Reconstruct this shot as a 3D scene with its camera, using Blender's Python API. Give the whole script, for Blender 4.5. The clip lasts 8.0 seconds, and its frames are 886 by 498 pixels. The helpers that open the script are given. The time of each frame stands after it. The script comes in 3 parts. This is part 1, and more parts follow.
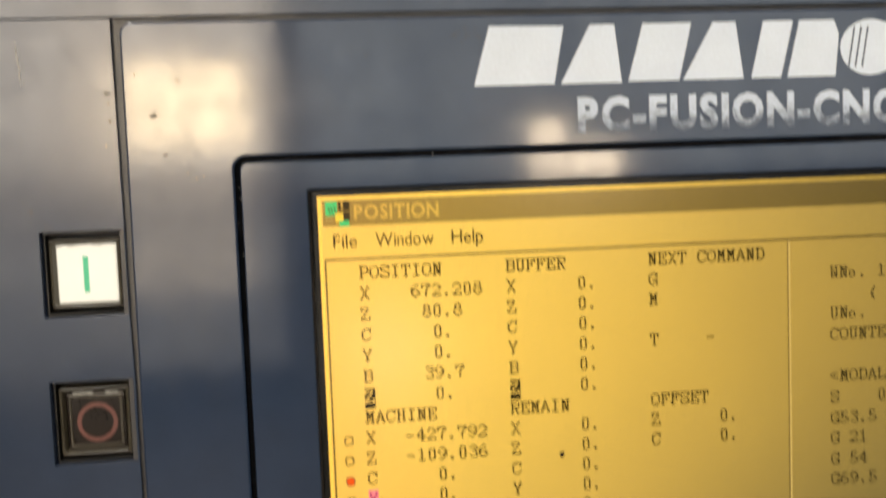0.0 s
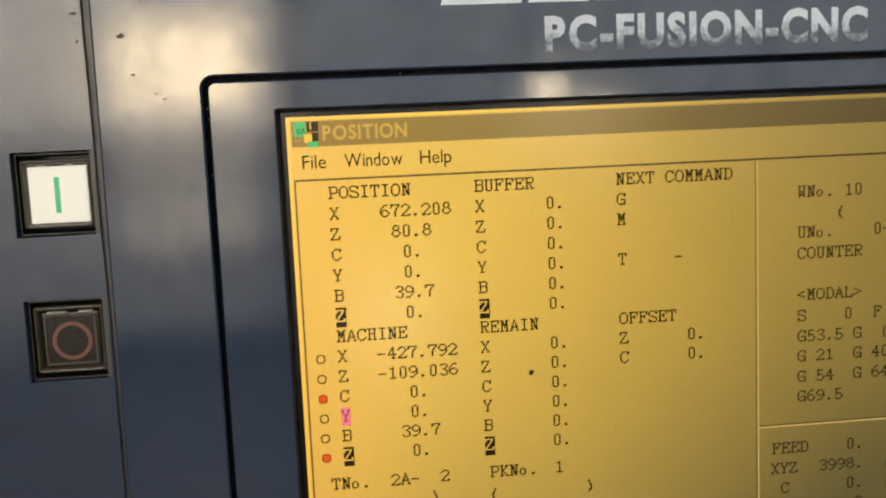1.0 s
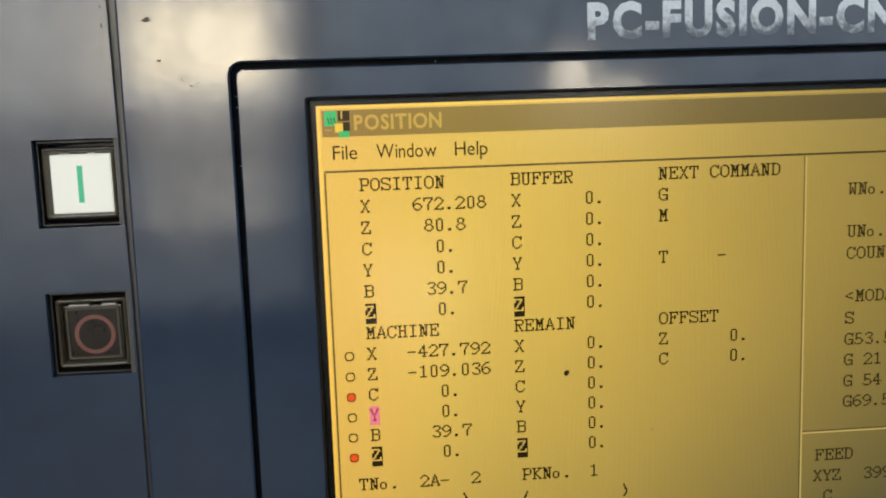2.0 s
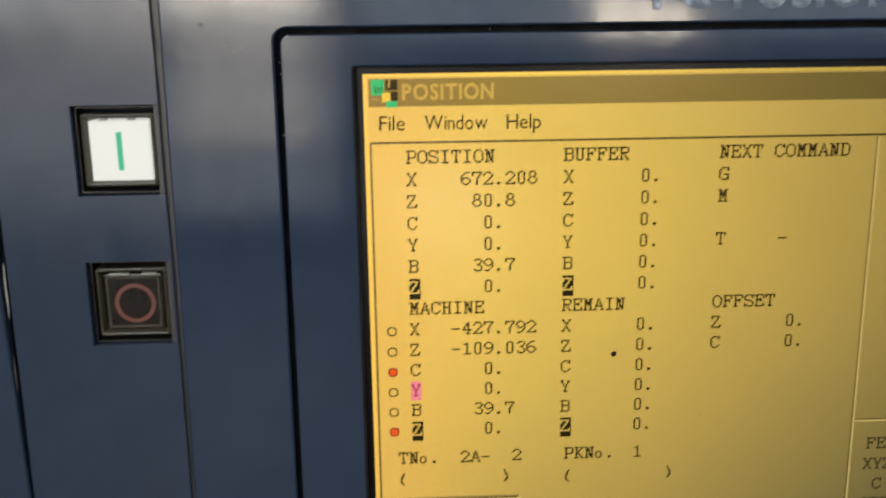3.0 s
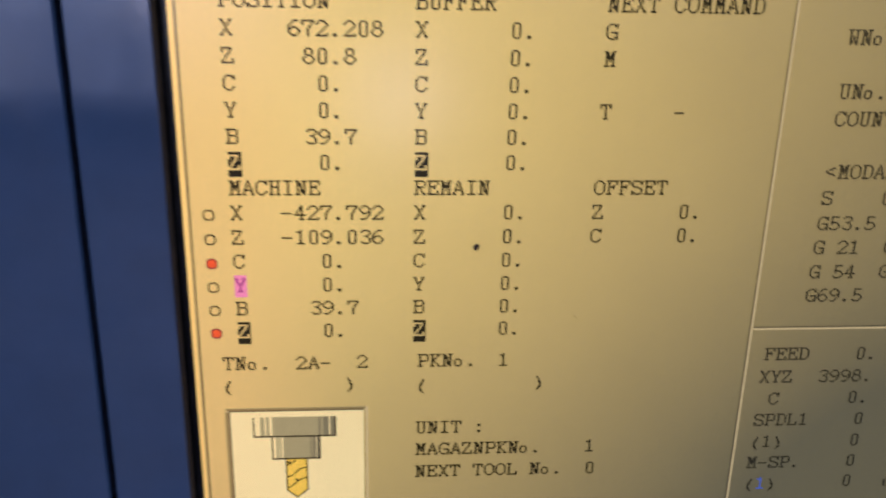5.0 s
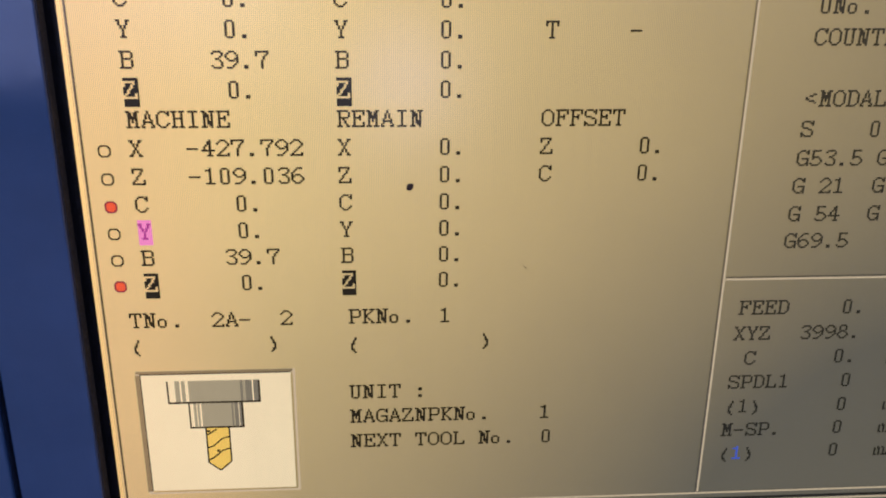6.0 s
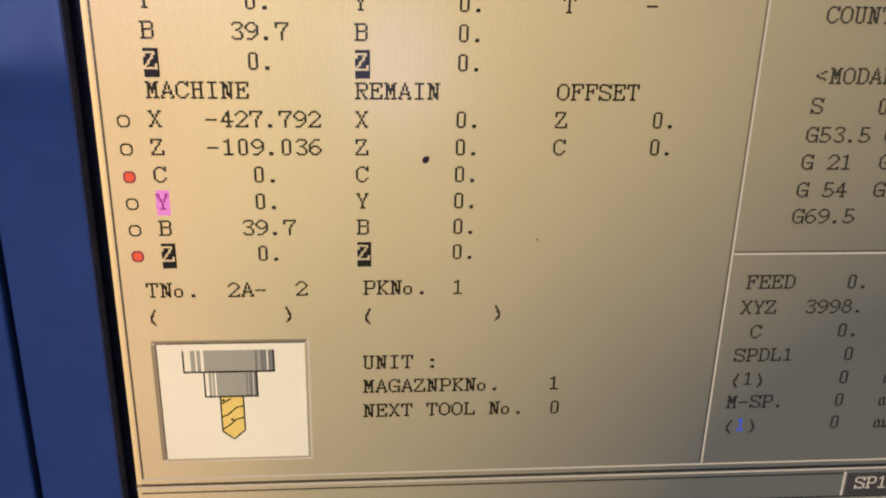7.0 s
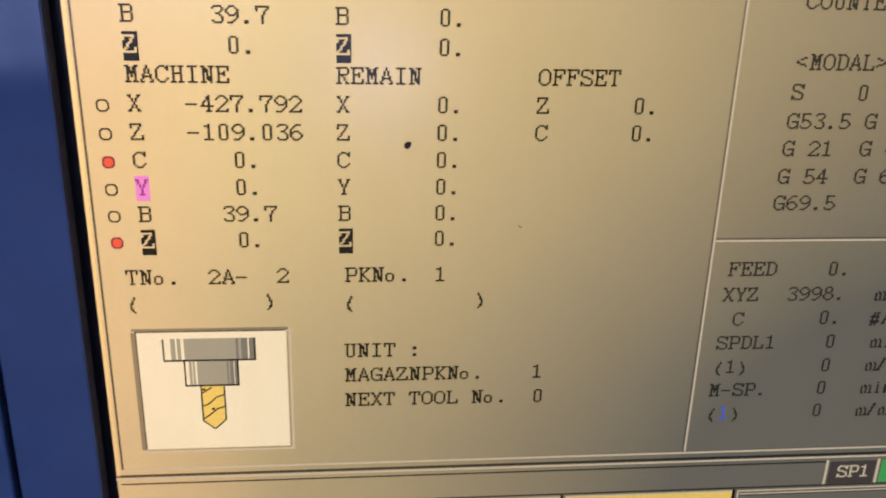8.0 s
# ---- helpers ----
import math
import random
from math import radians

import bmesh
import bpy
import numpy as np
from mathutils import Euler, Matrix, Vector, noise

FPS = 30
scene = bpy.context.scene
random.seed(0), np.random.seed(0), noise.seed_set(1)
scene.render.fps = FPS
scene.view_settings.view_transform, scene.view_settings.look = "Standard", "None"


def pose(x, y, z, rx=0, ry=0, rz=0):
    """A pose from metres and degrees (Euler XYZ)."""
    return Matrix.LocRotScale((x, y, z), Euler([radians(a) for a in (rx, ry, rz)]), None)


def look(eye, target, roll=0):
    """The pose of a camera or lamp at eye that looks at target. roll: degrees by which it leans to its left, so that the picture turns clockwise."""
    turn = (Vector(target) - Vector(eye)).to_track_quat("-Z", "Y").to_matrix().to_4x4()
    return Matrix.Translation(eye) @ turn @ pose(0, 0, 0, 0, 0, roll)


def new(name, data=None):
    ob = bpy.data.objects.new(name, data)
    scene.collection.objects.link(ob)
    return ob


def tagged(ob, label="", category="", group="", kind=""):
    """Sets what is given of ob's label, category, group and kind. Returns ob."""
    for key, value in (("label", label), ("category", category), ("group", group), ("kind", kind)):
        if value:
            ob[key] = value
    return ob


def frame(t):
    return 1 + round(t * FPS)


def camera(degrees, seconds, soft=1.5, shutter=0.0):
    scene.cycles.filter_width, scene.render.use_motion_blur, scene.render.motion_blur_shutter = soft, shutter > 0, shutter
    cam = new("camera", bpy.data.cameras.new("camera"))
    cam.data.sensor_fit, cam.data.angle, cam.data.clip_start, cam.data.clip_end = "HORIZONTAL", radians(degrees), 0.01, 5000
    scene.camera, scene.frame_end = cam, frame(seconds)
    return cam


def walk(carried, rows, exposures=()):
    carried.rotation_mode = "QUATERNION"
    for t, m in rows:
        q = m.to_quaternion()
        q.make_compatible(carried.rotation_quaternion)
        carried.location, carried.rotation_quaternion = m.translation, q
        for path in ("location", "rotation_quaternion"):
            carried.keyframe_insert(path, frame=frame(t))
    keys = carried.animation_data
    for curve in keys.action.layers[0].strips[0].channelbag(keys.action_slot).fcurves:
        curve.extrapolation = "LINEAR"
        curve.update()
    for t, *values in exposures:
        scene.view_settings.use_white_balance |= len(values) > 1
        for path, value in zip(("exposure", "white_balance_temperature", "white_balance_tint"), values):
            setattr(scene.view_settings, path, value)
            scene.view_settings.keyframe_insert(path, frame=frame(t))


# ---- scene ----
cam = camera(51.00, 8.0, soft=1.9, shutter=0.42)
# seconds, eye x y z, yaw, pitch, roll
PATH = [
    (0, 0.00763, -0.27110, 1.50202, -5.783, -4.162, 2.163),
    (0.1, 0.00911, -0.27150, 1.50027, -5.740, -5.224, 2.094),
    (0.2, 0.01066, -0.27188, 1.49845, -5.475, -5.165, 2.010),
    (0.3, 0.01218, -0.27228, 1.49667, -5.572, -5.716, 1.934),
    (0.4, 0.01355, -0.27269, 1.49504, -5.634, -5.826, 1.887),
    (0.5, 0.01467, -0.27314, 1.49366, -5.601, -5.628, 1.891),
    (0.6, 0.01553, -0.27379, 1.49254, -5.352, -5.493, 1.973),
    (0.7, 0.01620, -0.27463, 1.49160, -5.167, -5.356, 2.120),
    (0.8, 0.01669, -0.27542, 1.49085, -5.264, -5.303, 2.289),
    (0.9, 0.01701, -0.27590, 1.49029, -5.542, -6.247, 2.440),
    (1, 0.01716, -0.27583, 1.48993, -5.427, -6.574, 2.533),
    (1.1, 0.01711, -0.27502, 1.48986, -4.893, -7.035, 2.559),
    (1.2, 0.01686, -0.27363, 1.49006, -4.843, -7.140, 2.545),
    (1.3, 0.01646, -0.27194, 1.49042, -4.920, -7.436, 2.505),
    (1.4, 0.01595, -0.27025, 1.49081, -4.927, -7.644, 2.449),
    (1.5, 0.01538, -0.26883, 1.49110, -4.577, -7.602, 2.392),
    (1.6, 0.01409, -0.26812, 1.49102, -4.603, -7.596, 2.280),
    (1.7, 0.01308, -0.26749, 1.49135, -4.534, -7.440, 2.154),
    (2.8, 0.01517, -0.25524, 1.50463, -2.541, -11.546, 1.331),
    (2.9, 0.01323, -0.25395, 1.50703, -1.986, -12.281, 1.074),
    (3, 0.01062, -0.25303, 1.50871, -2.111, -12.943, 0.785),
    (3.1, 0.00895, -0.25285, 1.50825, -1.421, -13.234, 0.625),
    (3.2, 0.00721, -0.25293, 1.50724, -1.419, -13.048, 0.482),
    (3.3, 0.00568, -0.25305, 1.50599, -1.776, -13.191, 0.356),
    (3.4, 0.00463, -0.25301, 1.50482, -2.299, -13.348, 0.246),
    (3.5, 0.00433, -0.25259, 1.50402, -2.861, -13.952, 0.151),
    (3.6, 0.00473, -0.25181, 1.50372, -2.992, -14.050, 0.084),
    (3.7, 0.00565, -0.25081, 1.50370, -2.949, -14.323, 0.045),
    (3.8, 0.00716, -0.24957, 1.50380, -2.735, -14.749, 0.015),
    (3.9, 0.00934, -0.24804, 1.50384, -2.801, -15.424, -0.023),
    (4, 0.01224, -0.24621, 1.50364, -2.732, -16.071, -0.088),
    (4.1, 0.01646, -0.24405, 1.50318, -3.867, -17.552, -0.187),
    (4.2, 0.02194, -0.24159, 1.50259, -3.948, -18.056, -0.307),
    (4.3, 0.02782, -0.23885, 1.50189, -5.534, -18.453, -0.439),
    (4.4, 0.03322, -0.23584, 1.50109, -5.228, -18.456, -0.573),
    (4.5, 0.03727, -0.23259, 1.50022, -4.649, -17.829, -0.699),
    (4.6, 0.03953, -0.22888, 1.49934, -3.973, -17.920, -0.831),
    (4.7, 0.04057, -0.22468, 1.49845, -3.573, -18.021, -0.975),
    (4.8, 0.04107, -0.22035, 1.49743, -3.588, -18.403, -1.112),
    (4.9, 0.04169, -0.21619, 1.49620, -4.232, -19.362, -1.218),
    (5, 0.04309, -0.21256, 1.49467, -4.751, -19.806, -1.274),
    (5.1, 0.04735, -0.21076, 1.49135, -5.156, -19.501, -1.086),
    (5.2, 0.05135, -0.20974, 1.48818, -4.558, -19.010, -0.864),
    (6.3, 0.06223, -0.19053, 1.47624, -4.215, -21.085, -0.686),
    (6.4, 0.06031, -0.19096, 1.47724, -4.461, -21.129, -0.852),
    (6.5, 0.05767, -0.19246, 1.47856, -4.579, -21.179, -1.064),
    (6.6, 0.05699, -0.19330, 1.47827, -4.333, -21.060, -1.163),
    (6.7, 0.05669, -0.19416, 1.47769, -3.819, -21.078, -1.249),
    (6.8, 0.05652, -0.19497, 1.47695, -3.818, -21.098, -1.321),
    (6.9, 0.05625, -0.19566, 1.47618, -4.606, -21.582, -1.380),
    (7, 0.05564, -0.19615, 1.47551, -5.102, -21.696, -1.426),
    (7.1, 0.05440, -0.19637, 1.47493, -5.308, -21.931, -1.450),
    (7.2, 0.05267, -0.19637, 1.47435, -5.510, -21.722, -1.451),
    (7.3, 0.05092, -0.19626, 1.47379, -5.282, -21.724, -1.444),
    (7.4, 0.04958, -0.19615, 1.47326, -5.283, -21.728, -1.440),
    (7.5, 0.04910, -0.19617, 1.47277, -4.783, -21.781, -1.452),
    (7.6, 0.04970, -0.19632, 1.47234, -4.718, -21.768, -1.483),
    (7.7, 0.05110, -0.19654, 1.47196, -5.221, -22.158, -1.525),
    (7.8, 0.05294, -0.19678, 1.47160, -5.284, -22.091, -1.574),
    (7.9, 0.05489, -0.19704, 1.47125, -5.994, -21.585, -1.623),
    (8, 0.05662, -0.19728, 1.47089, -5.993, -21.223, -1.670),
]
walk(cam, [(t, pose(x, y, z, 90 + pitch, 0, yaw) @ pose(0, 0, 0, 0, 0, -roll)) for t, x, y, z, yaw, pitch, roll in PATH],
     exposures=[(0.0, 0.14, 7500, 11), (0.5, -0.12, 7400, 8), (1.0, -0.15, 7300, 9), (1.5, -0.18, 6550, 5), (3.0, -0.11, 6400, 8), (3.5, 0.01, 6100, 10), (4.0, -0.03, 6000, 12), (4.5, -0.13, 4900, 25), (5.0, -0.07, 4900, 32), (6.5, -0.02, 4480, 43), (7.0, 0.0, 4480, 44), (7.5, -0.05, 4530, 44), (8.0, 0.07, 4560, 42)])

# ---- light: daylight through the hall's windows behind the camera, two assumed ceiling tubes ----
U = 0.000384          # one display dot in metres
D = 0.0050            # depth of the display behind the console's front
WINDOW_BAND, WINDOW_COOL, WINDOW_OPEN, TUBE = 1.85, 2.5, 20.0, 9.0
world = bpy.data.worlds.new("world")
scene.world = world
world.use_nodes = True
world.node_tree.nodes["Background"].inputs[0].default_value = (0.5, 0.55, 0.6, 1)
world.node_tree.nodes["Background"].inputs[1].default_value = 0.1


def area_lamp(name, m, sx, sy, watts, colour):
    data = bpy.data.lights.new(name, "AREA")
    data.shape, data.size, data.size_y, data.energy, data.color = "RECTANGLE", sx, sy, watts, colour
    ob = new(name, data)
    ob.matrix_world = m
    return ob


# added lamps: daylight of the window band, and general light from assumed ceiling tubes
area_lamp("window_daylight", look((-1.9, -5.9, 2.4), (0, 0, 1.5)), 3.0, 1.5, 95, (1.0, 0.95, 0.88))
area_lamp("tube_light", look((-0.7, -2.0, 3.35), (-0.7, -2.0, 0)), 0.3, 2.4, 38, (0.93, 0.97, 1.0))
area_lamp("tube_light", look((1.9, -2.0, 3.35), (1.9, -2.0, 0)), 0.3, 2.4, 38, (0.93, 0.97, 1.0))


# ---- materials ----
def material(name, colour, rough=0.5, metal=0.0, grain=0.0, scale=60.0, bump=0.0, bump_scale=400.0, spec=0.5, stains=None):
    m = bpy.data.materials.new(name)
    m.use_nodes = True
    n, l = m.node_tree.nodes, m.node_tree.links
    b = n["Principled BSDF"]
    b.inputs["Base Color"].default_value = (*colour, 1)
    b.inputs["Roughness"].default_value, b.inputs["Metallic"].default_value = rough, metal
    b.inputs["Specular IOR Level"].default_value = spec
    co = n.new("ShaderNodeTexCoord")
    if grain or stains:
        a, c = n.new("ShaderNodeTexNoise"), n.new("ShaderNodeTexNoise")
        a.inputs["Scale"].default_value, c.inputs["Scale"].default_value = scale, scale * 11
        a.inputs["Detail"].default_value = c.inputs["Detail"].default_value = 5
        for t in (a, c):
            l.new(co.outputs["Object"], t.inputs["Vector"])
        s = n.new("ShaderNodeMath")
        s.operation = "ADD"
        l.new(a.outputs["Fac"], s.inputs[0])
        l.new(c.outputs["Fac"], s.inputs[1])
        r = n.new("ShaderNodeMapRange")
        r.inputs["From Min"].default_value, r.inputs["From Max"].default_value = 0.6, 1.4
        r.inputs["To Min"].default_value, r.inputs["To Max"].default_value = 1 - grain, 1 + grain
        l.new(s.outputs[0], r.inputs["Value"])
        mix = n.new("ShaderNodeMix")
        mix.data_type, mix.blend_type = "RGBA", "MULTIPLY"
        mix.inputs[0].default_value = 1
        mix.inputs[6].default_value = (*colour, 1)
        l.new(r.outputs[0], mix.inputs[7])
        out = mix.outputs[2]
        rr = n.new("ShaderNodeMapRange")
        rr.inputs["From Min"].default_value, rr.inputs["From Max"].default_value = 0.6, 1.4
        rr.inputs["To Min"].default_value, rr.inputs["To Max"].default_value = rough * 0.65, rough * 1.5
        l.new(s.outputs[0], rr.inputs["Value"])
        l.new(rr.outputs[0], b.inputs["Roughness"])
        if stains:
            v = n.new("ShaderNodeTexNoise")
            v.inputs["Scale"].default_value, v.inputs["Detail"].default_value = stains[1], 8
            v.inputs["Roughness"].default_value = 0.7
            l.new(co.outputs["Object"], v.inputs["Vector"])
            k = n.new("ShaderNodeMapRange")
            k.inputs["From Min"].default_value, k.inputs["From Max"].default_value = stains[2], stains[3]
            l.new(v.outputs["Fac"], k.inputs["Value"])
            mx = n.new("ShaderNodeMix")
            mx.data_type = "RGBA"
            l.new(k.outputs[0], mx.inputs[0])
            l.new(out, mx.inputs[6])
            mx.inputs[7].default_value = (*stains[0], 1)
            out = mx.outputs[2]
        l.new(out, b.inputs["Base Color"])
    if bump:
        t = n.new("ShaderNodeTexNoise")
        t.inputs["Scale"].default_value, t.inputs["Detail"].default_value = bump_scale, 4
        l.new(co.outputs["Object"], t.inputs["Vector"])
        p = n.new("ShaderNodeBump")
        p.inputs["Strength"].default_value, p.inputs["Distance"].default_value = bump, 0.0002
        l.new(t.outputs["Fac"], p.inputs["Height"])
        l.new(p.outputs[0], b.inputs["Normal"])
    return m


def glowing(name, colour, strength, base=(0.5, 0.5, 0.5)):
    m = material(name, base, 0.4)
    b = m.node_tree.nodes["Principled BSDF"]
    b.inputs["Emission Color"].default_value = (*colour, 1)
    b.inputs["Emission Strength"].default_value = strength
    return m


# the panel's glow: viewing-angle shift painted in, warm, strongest at one corner, dot raster
ANGLE_TINT_A, ANGLE_TINT_B = (0.91, 0.575, 0.085), (0.082, 0.064, 0.012)


def dots(name, grey, colour=None, haze=0.01):
    """A display colour: its grey or own colour times the painted viewing-angle gradient."""
    m = material(name, (haze, haze * 0.92, haze * 0.62), 0.19, spec=0.33 if haze > 0.005 else 0.15)
    n, l = m.node_tree.nodes, m.node_tree.links
    b = n["Principled BSDF"]
    g = n.new("ShaderNodeNewGeometry")
    x = n.new("ShaderNodeSeparateXYZ")
    l.new(g.outputs["Position"], x.inputs[0])

    def ramp(out, a, c):
        r = n.new("ShaderNodeMapRange")
        r.interpolation_type = "SMOOTHSTEP"
        r.inputs["From Min"].default_value, r.inputs["From Max"].default_value = a, c
        l.new(out, r.inputs["Value"])
        return r.outputs[0]

    def calc(op, p, q):
        k = n.new("ShaderNodeMath")
        k.operation = op
        for i, w in enumerate((p, q)):
            if isinstance(w, float):
                k.inputs[i].default_value = w
            else:
                l.new(w, k.inputs[i])
        return k.outputs[0]

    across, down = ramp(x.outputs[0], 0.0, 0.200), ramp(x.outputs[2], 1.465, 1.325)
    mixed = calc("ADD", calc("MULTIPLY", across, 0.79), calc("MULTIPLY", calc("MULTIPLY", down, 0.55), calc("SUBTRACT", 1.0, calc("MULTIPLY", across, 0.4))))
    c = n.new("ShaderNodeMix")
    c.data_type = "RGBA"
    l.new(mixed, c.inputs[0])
    c.inputs[6].default_value, c.inputs[7].default_value = (*ANGLE_TINT_A, 1), (*ANGLE_TINT_B, 1)
    # a more orange margin painted along the panel's left edge
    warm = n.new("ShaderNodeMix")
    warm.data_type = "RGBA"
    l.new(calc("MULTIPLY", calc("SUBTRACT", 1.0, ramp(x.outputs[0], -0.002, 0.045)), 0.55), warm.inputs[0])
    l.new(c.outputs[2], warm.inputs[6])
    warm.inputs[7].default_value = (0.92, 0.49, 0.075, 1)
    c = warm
    # raster of dot columns
    w = calc("SINE", calc("MULTIPLY", x.outputs[0], 2 * math.pi / U), 0.0)
    h = calc("SINE", calc("MULTIPLY", x.outputs[2], 2 * math.pi / U), 0.0)
    cloud = n.new("ShaderNodeTexNoise")
    cloud.inputs["Scale"].default_value, cloud.inputs["Detail"].default_value = 28, 2
    l.new(g.outputs["Position"], cloud.inputs["Vector"])
    uneven = calc("ADD", calc("MULTIPLY", cloud.outputs["Fac"], 0.16), 0.92)
    # fine upright streaks standing in for the panel's moire
    long = n.new("ShaderNodeVectorMath")
    long.operation = "MULTIPLY"
    long.inputs[1].default_value = (1, 1, 0.03)
    l.new(g.outputs["Position"], long.inputs[0])
    streak = n.new("ShaderNodeTexNoise")
    streak.inputs["Scale"].default_value, streak.inputs["Detail"].default_value = 900, 3
    l.new(long.outputs[0], streak.inputs["Vector"])
    fine = calc("ADD", calc("MULTIPLY", streak.outputs["Fac"], 0.07), 0.965)
    raster = calc("MULTIPLY", fine, calc("ADD", calc("ADD", calc("MULTIPLY", w, 0.24), calc("MULTIPLY", h, 0.09)), 1.0))
    s = calc("MULTIPLY", calc("MULTIPLY", raster, uneven), float(grey))
    col = c.outputs[2]
    if colour:
        k = n.new("ShaderNodeMix")
        k.data_type, k.blend_type = "RGBA", "MULTIPLY"
        k.inputs[0].default_value = 1
        k.inputs[6].default_value = (*colour, 1)
        bright = n.new("ShaderNodeMix")
        bright.data_type = "RGBA"
        bright.inputs[0].default_value = 0.75
        l.new(col, bright.inputs[6])
        bright.inputs[7].default_value = (0.8, 0.8, 0.8, 1)
        l.new(bright.outputs[2], k.inputs[7])
        col = k.outputs[2]
    l.new(col, b.inputs["Emission Color"])
    l.new(s, b.inputs["Emission Strength"])
    return m


def enamel(name, colour, rough, wave, smear, stains):
    """Old enamel: uneven film, upright wiped smears in the gloss, chips and thin stains."""
    m = material(name, colour, rough, grain=0.12, scale=9, stains=stains)
    n, l = m.node_tree.nodes, m.node_tree.links
    b = n["Principled BSDF"]
    co = next(k for k in n if k.bl_idname == "ShaderNodeTexCoord")
    # smears: long upright streaks and cloudy patches of grease
    long = n.new("ShaderNodeMapping")
    long.inputs["Scale"].default_value = (1.0, 1.0, 0.3)
    l.new(co.outputs["Object"], long.inputs["Vector"])
    streak, cloud = n.new("ShaderNodeTexNoise"), n.new("ShaderNodeTexNoise")
    streak.inputs["Scale"].default_value, streak.inputs["Detail"].default_value = 130, 4
    cloud.inputs["Scale"].default_value, cloud.inputs["Detail"].default_value, cloud.inputs["Distortion"].default_value = 38, 5, 0.6
    l.new(long.outputs[0], streak.inputs["Vector"])
    l.new(co.outputs["Object"], cloud.inputs["Vector"])
    both = n.new("ShaderNodeMath")
    both.operation = "ADD"
    l.new(streak.outputs["Fac"], both.inputs[0])
    l.new(cloud.outputs["Fac"], both.inputs[1])
    spread = n.new("ShaderNodeMapRange")
    spread.inputs["From Min"].default_value, spread.inputs["From Max"].default_value = 0.65, 1.4
    spread.inputs["To Min"].default_value, spread.inputs["To Max"].default_value = rough * (1 - 0.45 * smear), rough * (1 + 1.5 * smear)
    l.new(both.outputs[0], spread.inputs["Value"])
    l.new(spread.outputs[0], b.inputs["Roughness"])
    # thin grime that dulls the shine in blotches
    grime, dull = n.new("ShaderNodeTexNoise"), n.new("ShaderNodeMapRange")
    grime.inputs["Scale"].default_value, grime.inputs["Detail"].default_value, grime.inputs["Roughness"].default_value = 110, 9, 0.72
    dull.inputs["From Min"].default_value, dull.inputs["From Max"].default_value = 0.36, 0.66
    dull.inputs["To Min"].default_value, dull.inputs["To Max"].default_value = 0.57, 0.41
    l.new(co.outputs["Object"], grime.inputs["Vector"])
    l.new(grime.outputs["Fac"], dull.inputs["Value"])
    l.new(dull.outputs[0], b.inputs["Specular IOR Level"])
    # the film: slow waves and fine orange peel
    slow, peel = n.new("ShaderNodeTexNoise"), n.new("ShaderNodeTexNoise")
    slow.inputs["Scale"].default_value, slow.inputs["Detail"].default_value = 55, 3
    peel.inputs["Scale"].default_value, peel.inputs["Detail"].default_value = 280, 4
    near, far = n.new("ShaderNodeBump"), n.new("ShaderNodeBump")
    for k, t, power, deep in ((far, slow, wave, 0.0006), (near, peel, 0.06, 0.0002)):
        l.new(co.outputs["Object"], t.inputs["Vector"])
        k.inputs["Strength"].default_value, k.inputs["Distance"].default_value = power, deep
        l.new(t.outputs["Fac"], k.inputs["Height"])
    l.new(far.outputs[0], near.inputs["Normal"])
    l.new(near.outputs[0], b.inputs["Normal"])
    return m


PAINT = enamel("slate_enamel", (0.021, 0.035, 0.066), 0.085, 0.02, 0.35, ((0.03, 0.032, 0.037), 55, 0.66, 0.74))
PAINT_BEZEL = enamel("slate_enamel_glossy", (0.021, 0.035, 0.066), 0.085, 0.0, 0.3, ((0.03, 0.032, 0.037), 55, 0.68, 0.76))
PAINT_OUTER = enamel("slate_enamel_outer", (0.024, 0.037, 0.066), 0.13, 0.03, 0.35, ((0.035, 0.034, 0.035), 45, 0.66, 0.75))
JOINT = material("joint_paint", (0.038, 0.037, 0.039), 0.4, grain=0.3, scale=60)
GASKET = material("black_gasket", (0.006, 0.006, 0.007), 0.8, grain=0.3, scale=120, spec=0.25)
DIRT = material("brown_dirt", (0.022, 0.011, 0.006), 0.8, grain=0.3, scale=400, spec=0.2)
BORDER = material("glossy_black_border", (0.005, 0.005, 0.006), 0.2, grain=0.2, scale=80, spec=0.25)
BLACK = material("black_plastic", (0.007, 0.0065, 0.006), 0.4, grain=0.3, scale=150, bump=0.2)
SMOKE = material("smoked_plastic", (0.048, 0.039, 0.025), 0.34, grain=0.4, scale=200, bump=0.2, bump_scale=700)
TAB_GLINT = material("pale_tab_glint", (0.35, 0.34, 0.31), 0.25, grain=0.2, scale=300)
DARK_CAP = material("dark_lens", (0.013, 0.009, 0.007), 0.2, grain=0.3, scale=90, spec=0.3)
LETTER = material("white_print", (0.62, 0.69, 0.78), 0.45, grain=0.08, scale=90)
WORN = material("worn_white_print", (0.54, 0.61, 0.71), 0.5, grain=0.15, scale=90)


def rub_off(m, low, high, bare):
    """Print rubbed away by hands, most of it along its lower edge."""
    n, l = m.node_tree.nodes, m.node_tree.links
    b = n["Principled BSDF"]
    g, xyz = n.new("ShaderNodeNewGeometry"), n.new("ShaderNodeSeparateXYZ")
    l.new(g.outputs["Position"], xyz.inputs[0])
    up = n.new("ShaderNodeMapRange")
    up.inputs["From Min"].default_value, up.inputs["From Max"].default_value = low, high
    up.inputs["To Min"].default_value, up.inputs["To Max"].default_value = 0.30, -0.16
    l.new(xyz.outputs[2], up.inputs["Value"])
    rag = n.new("ShaderNodeTexNoise")
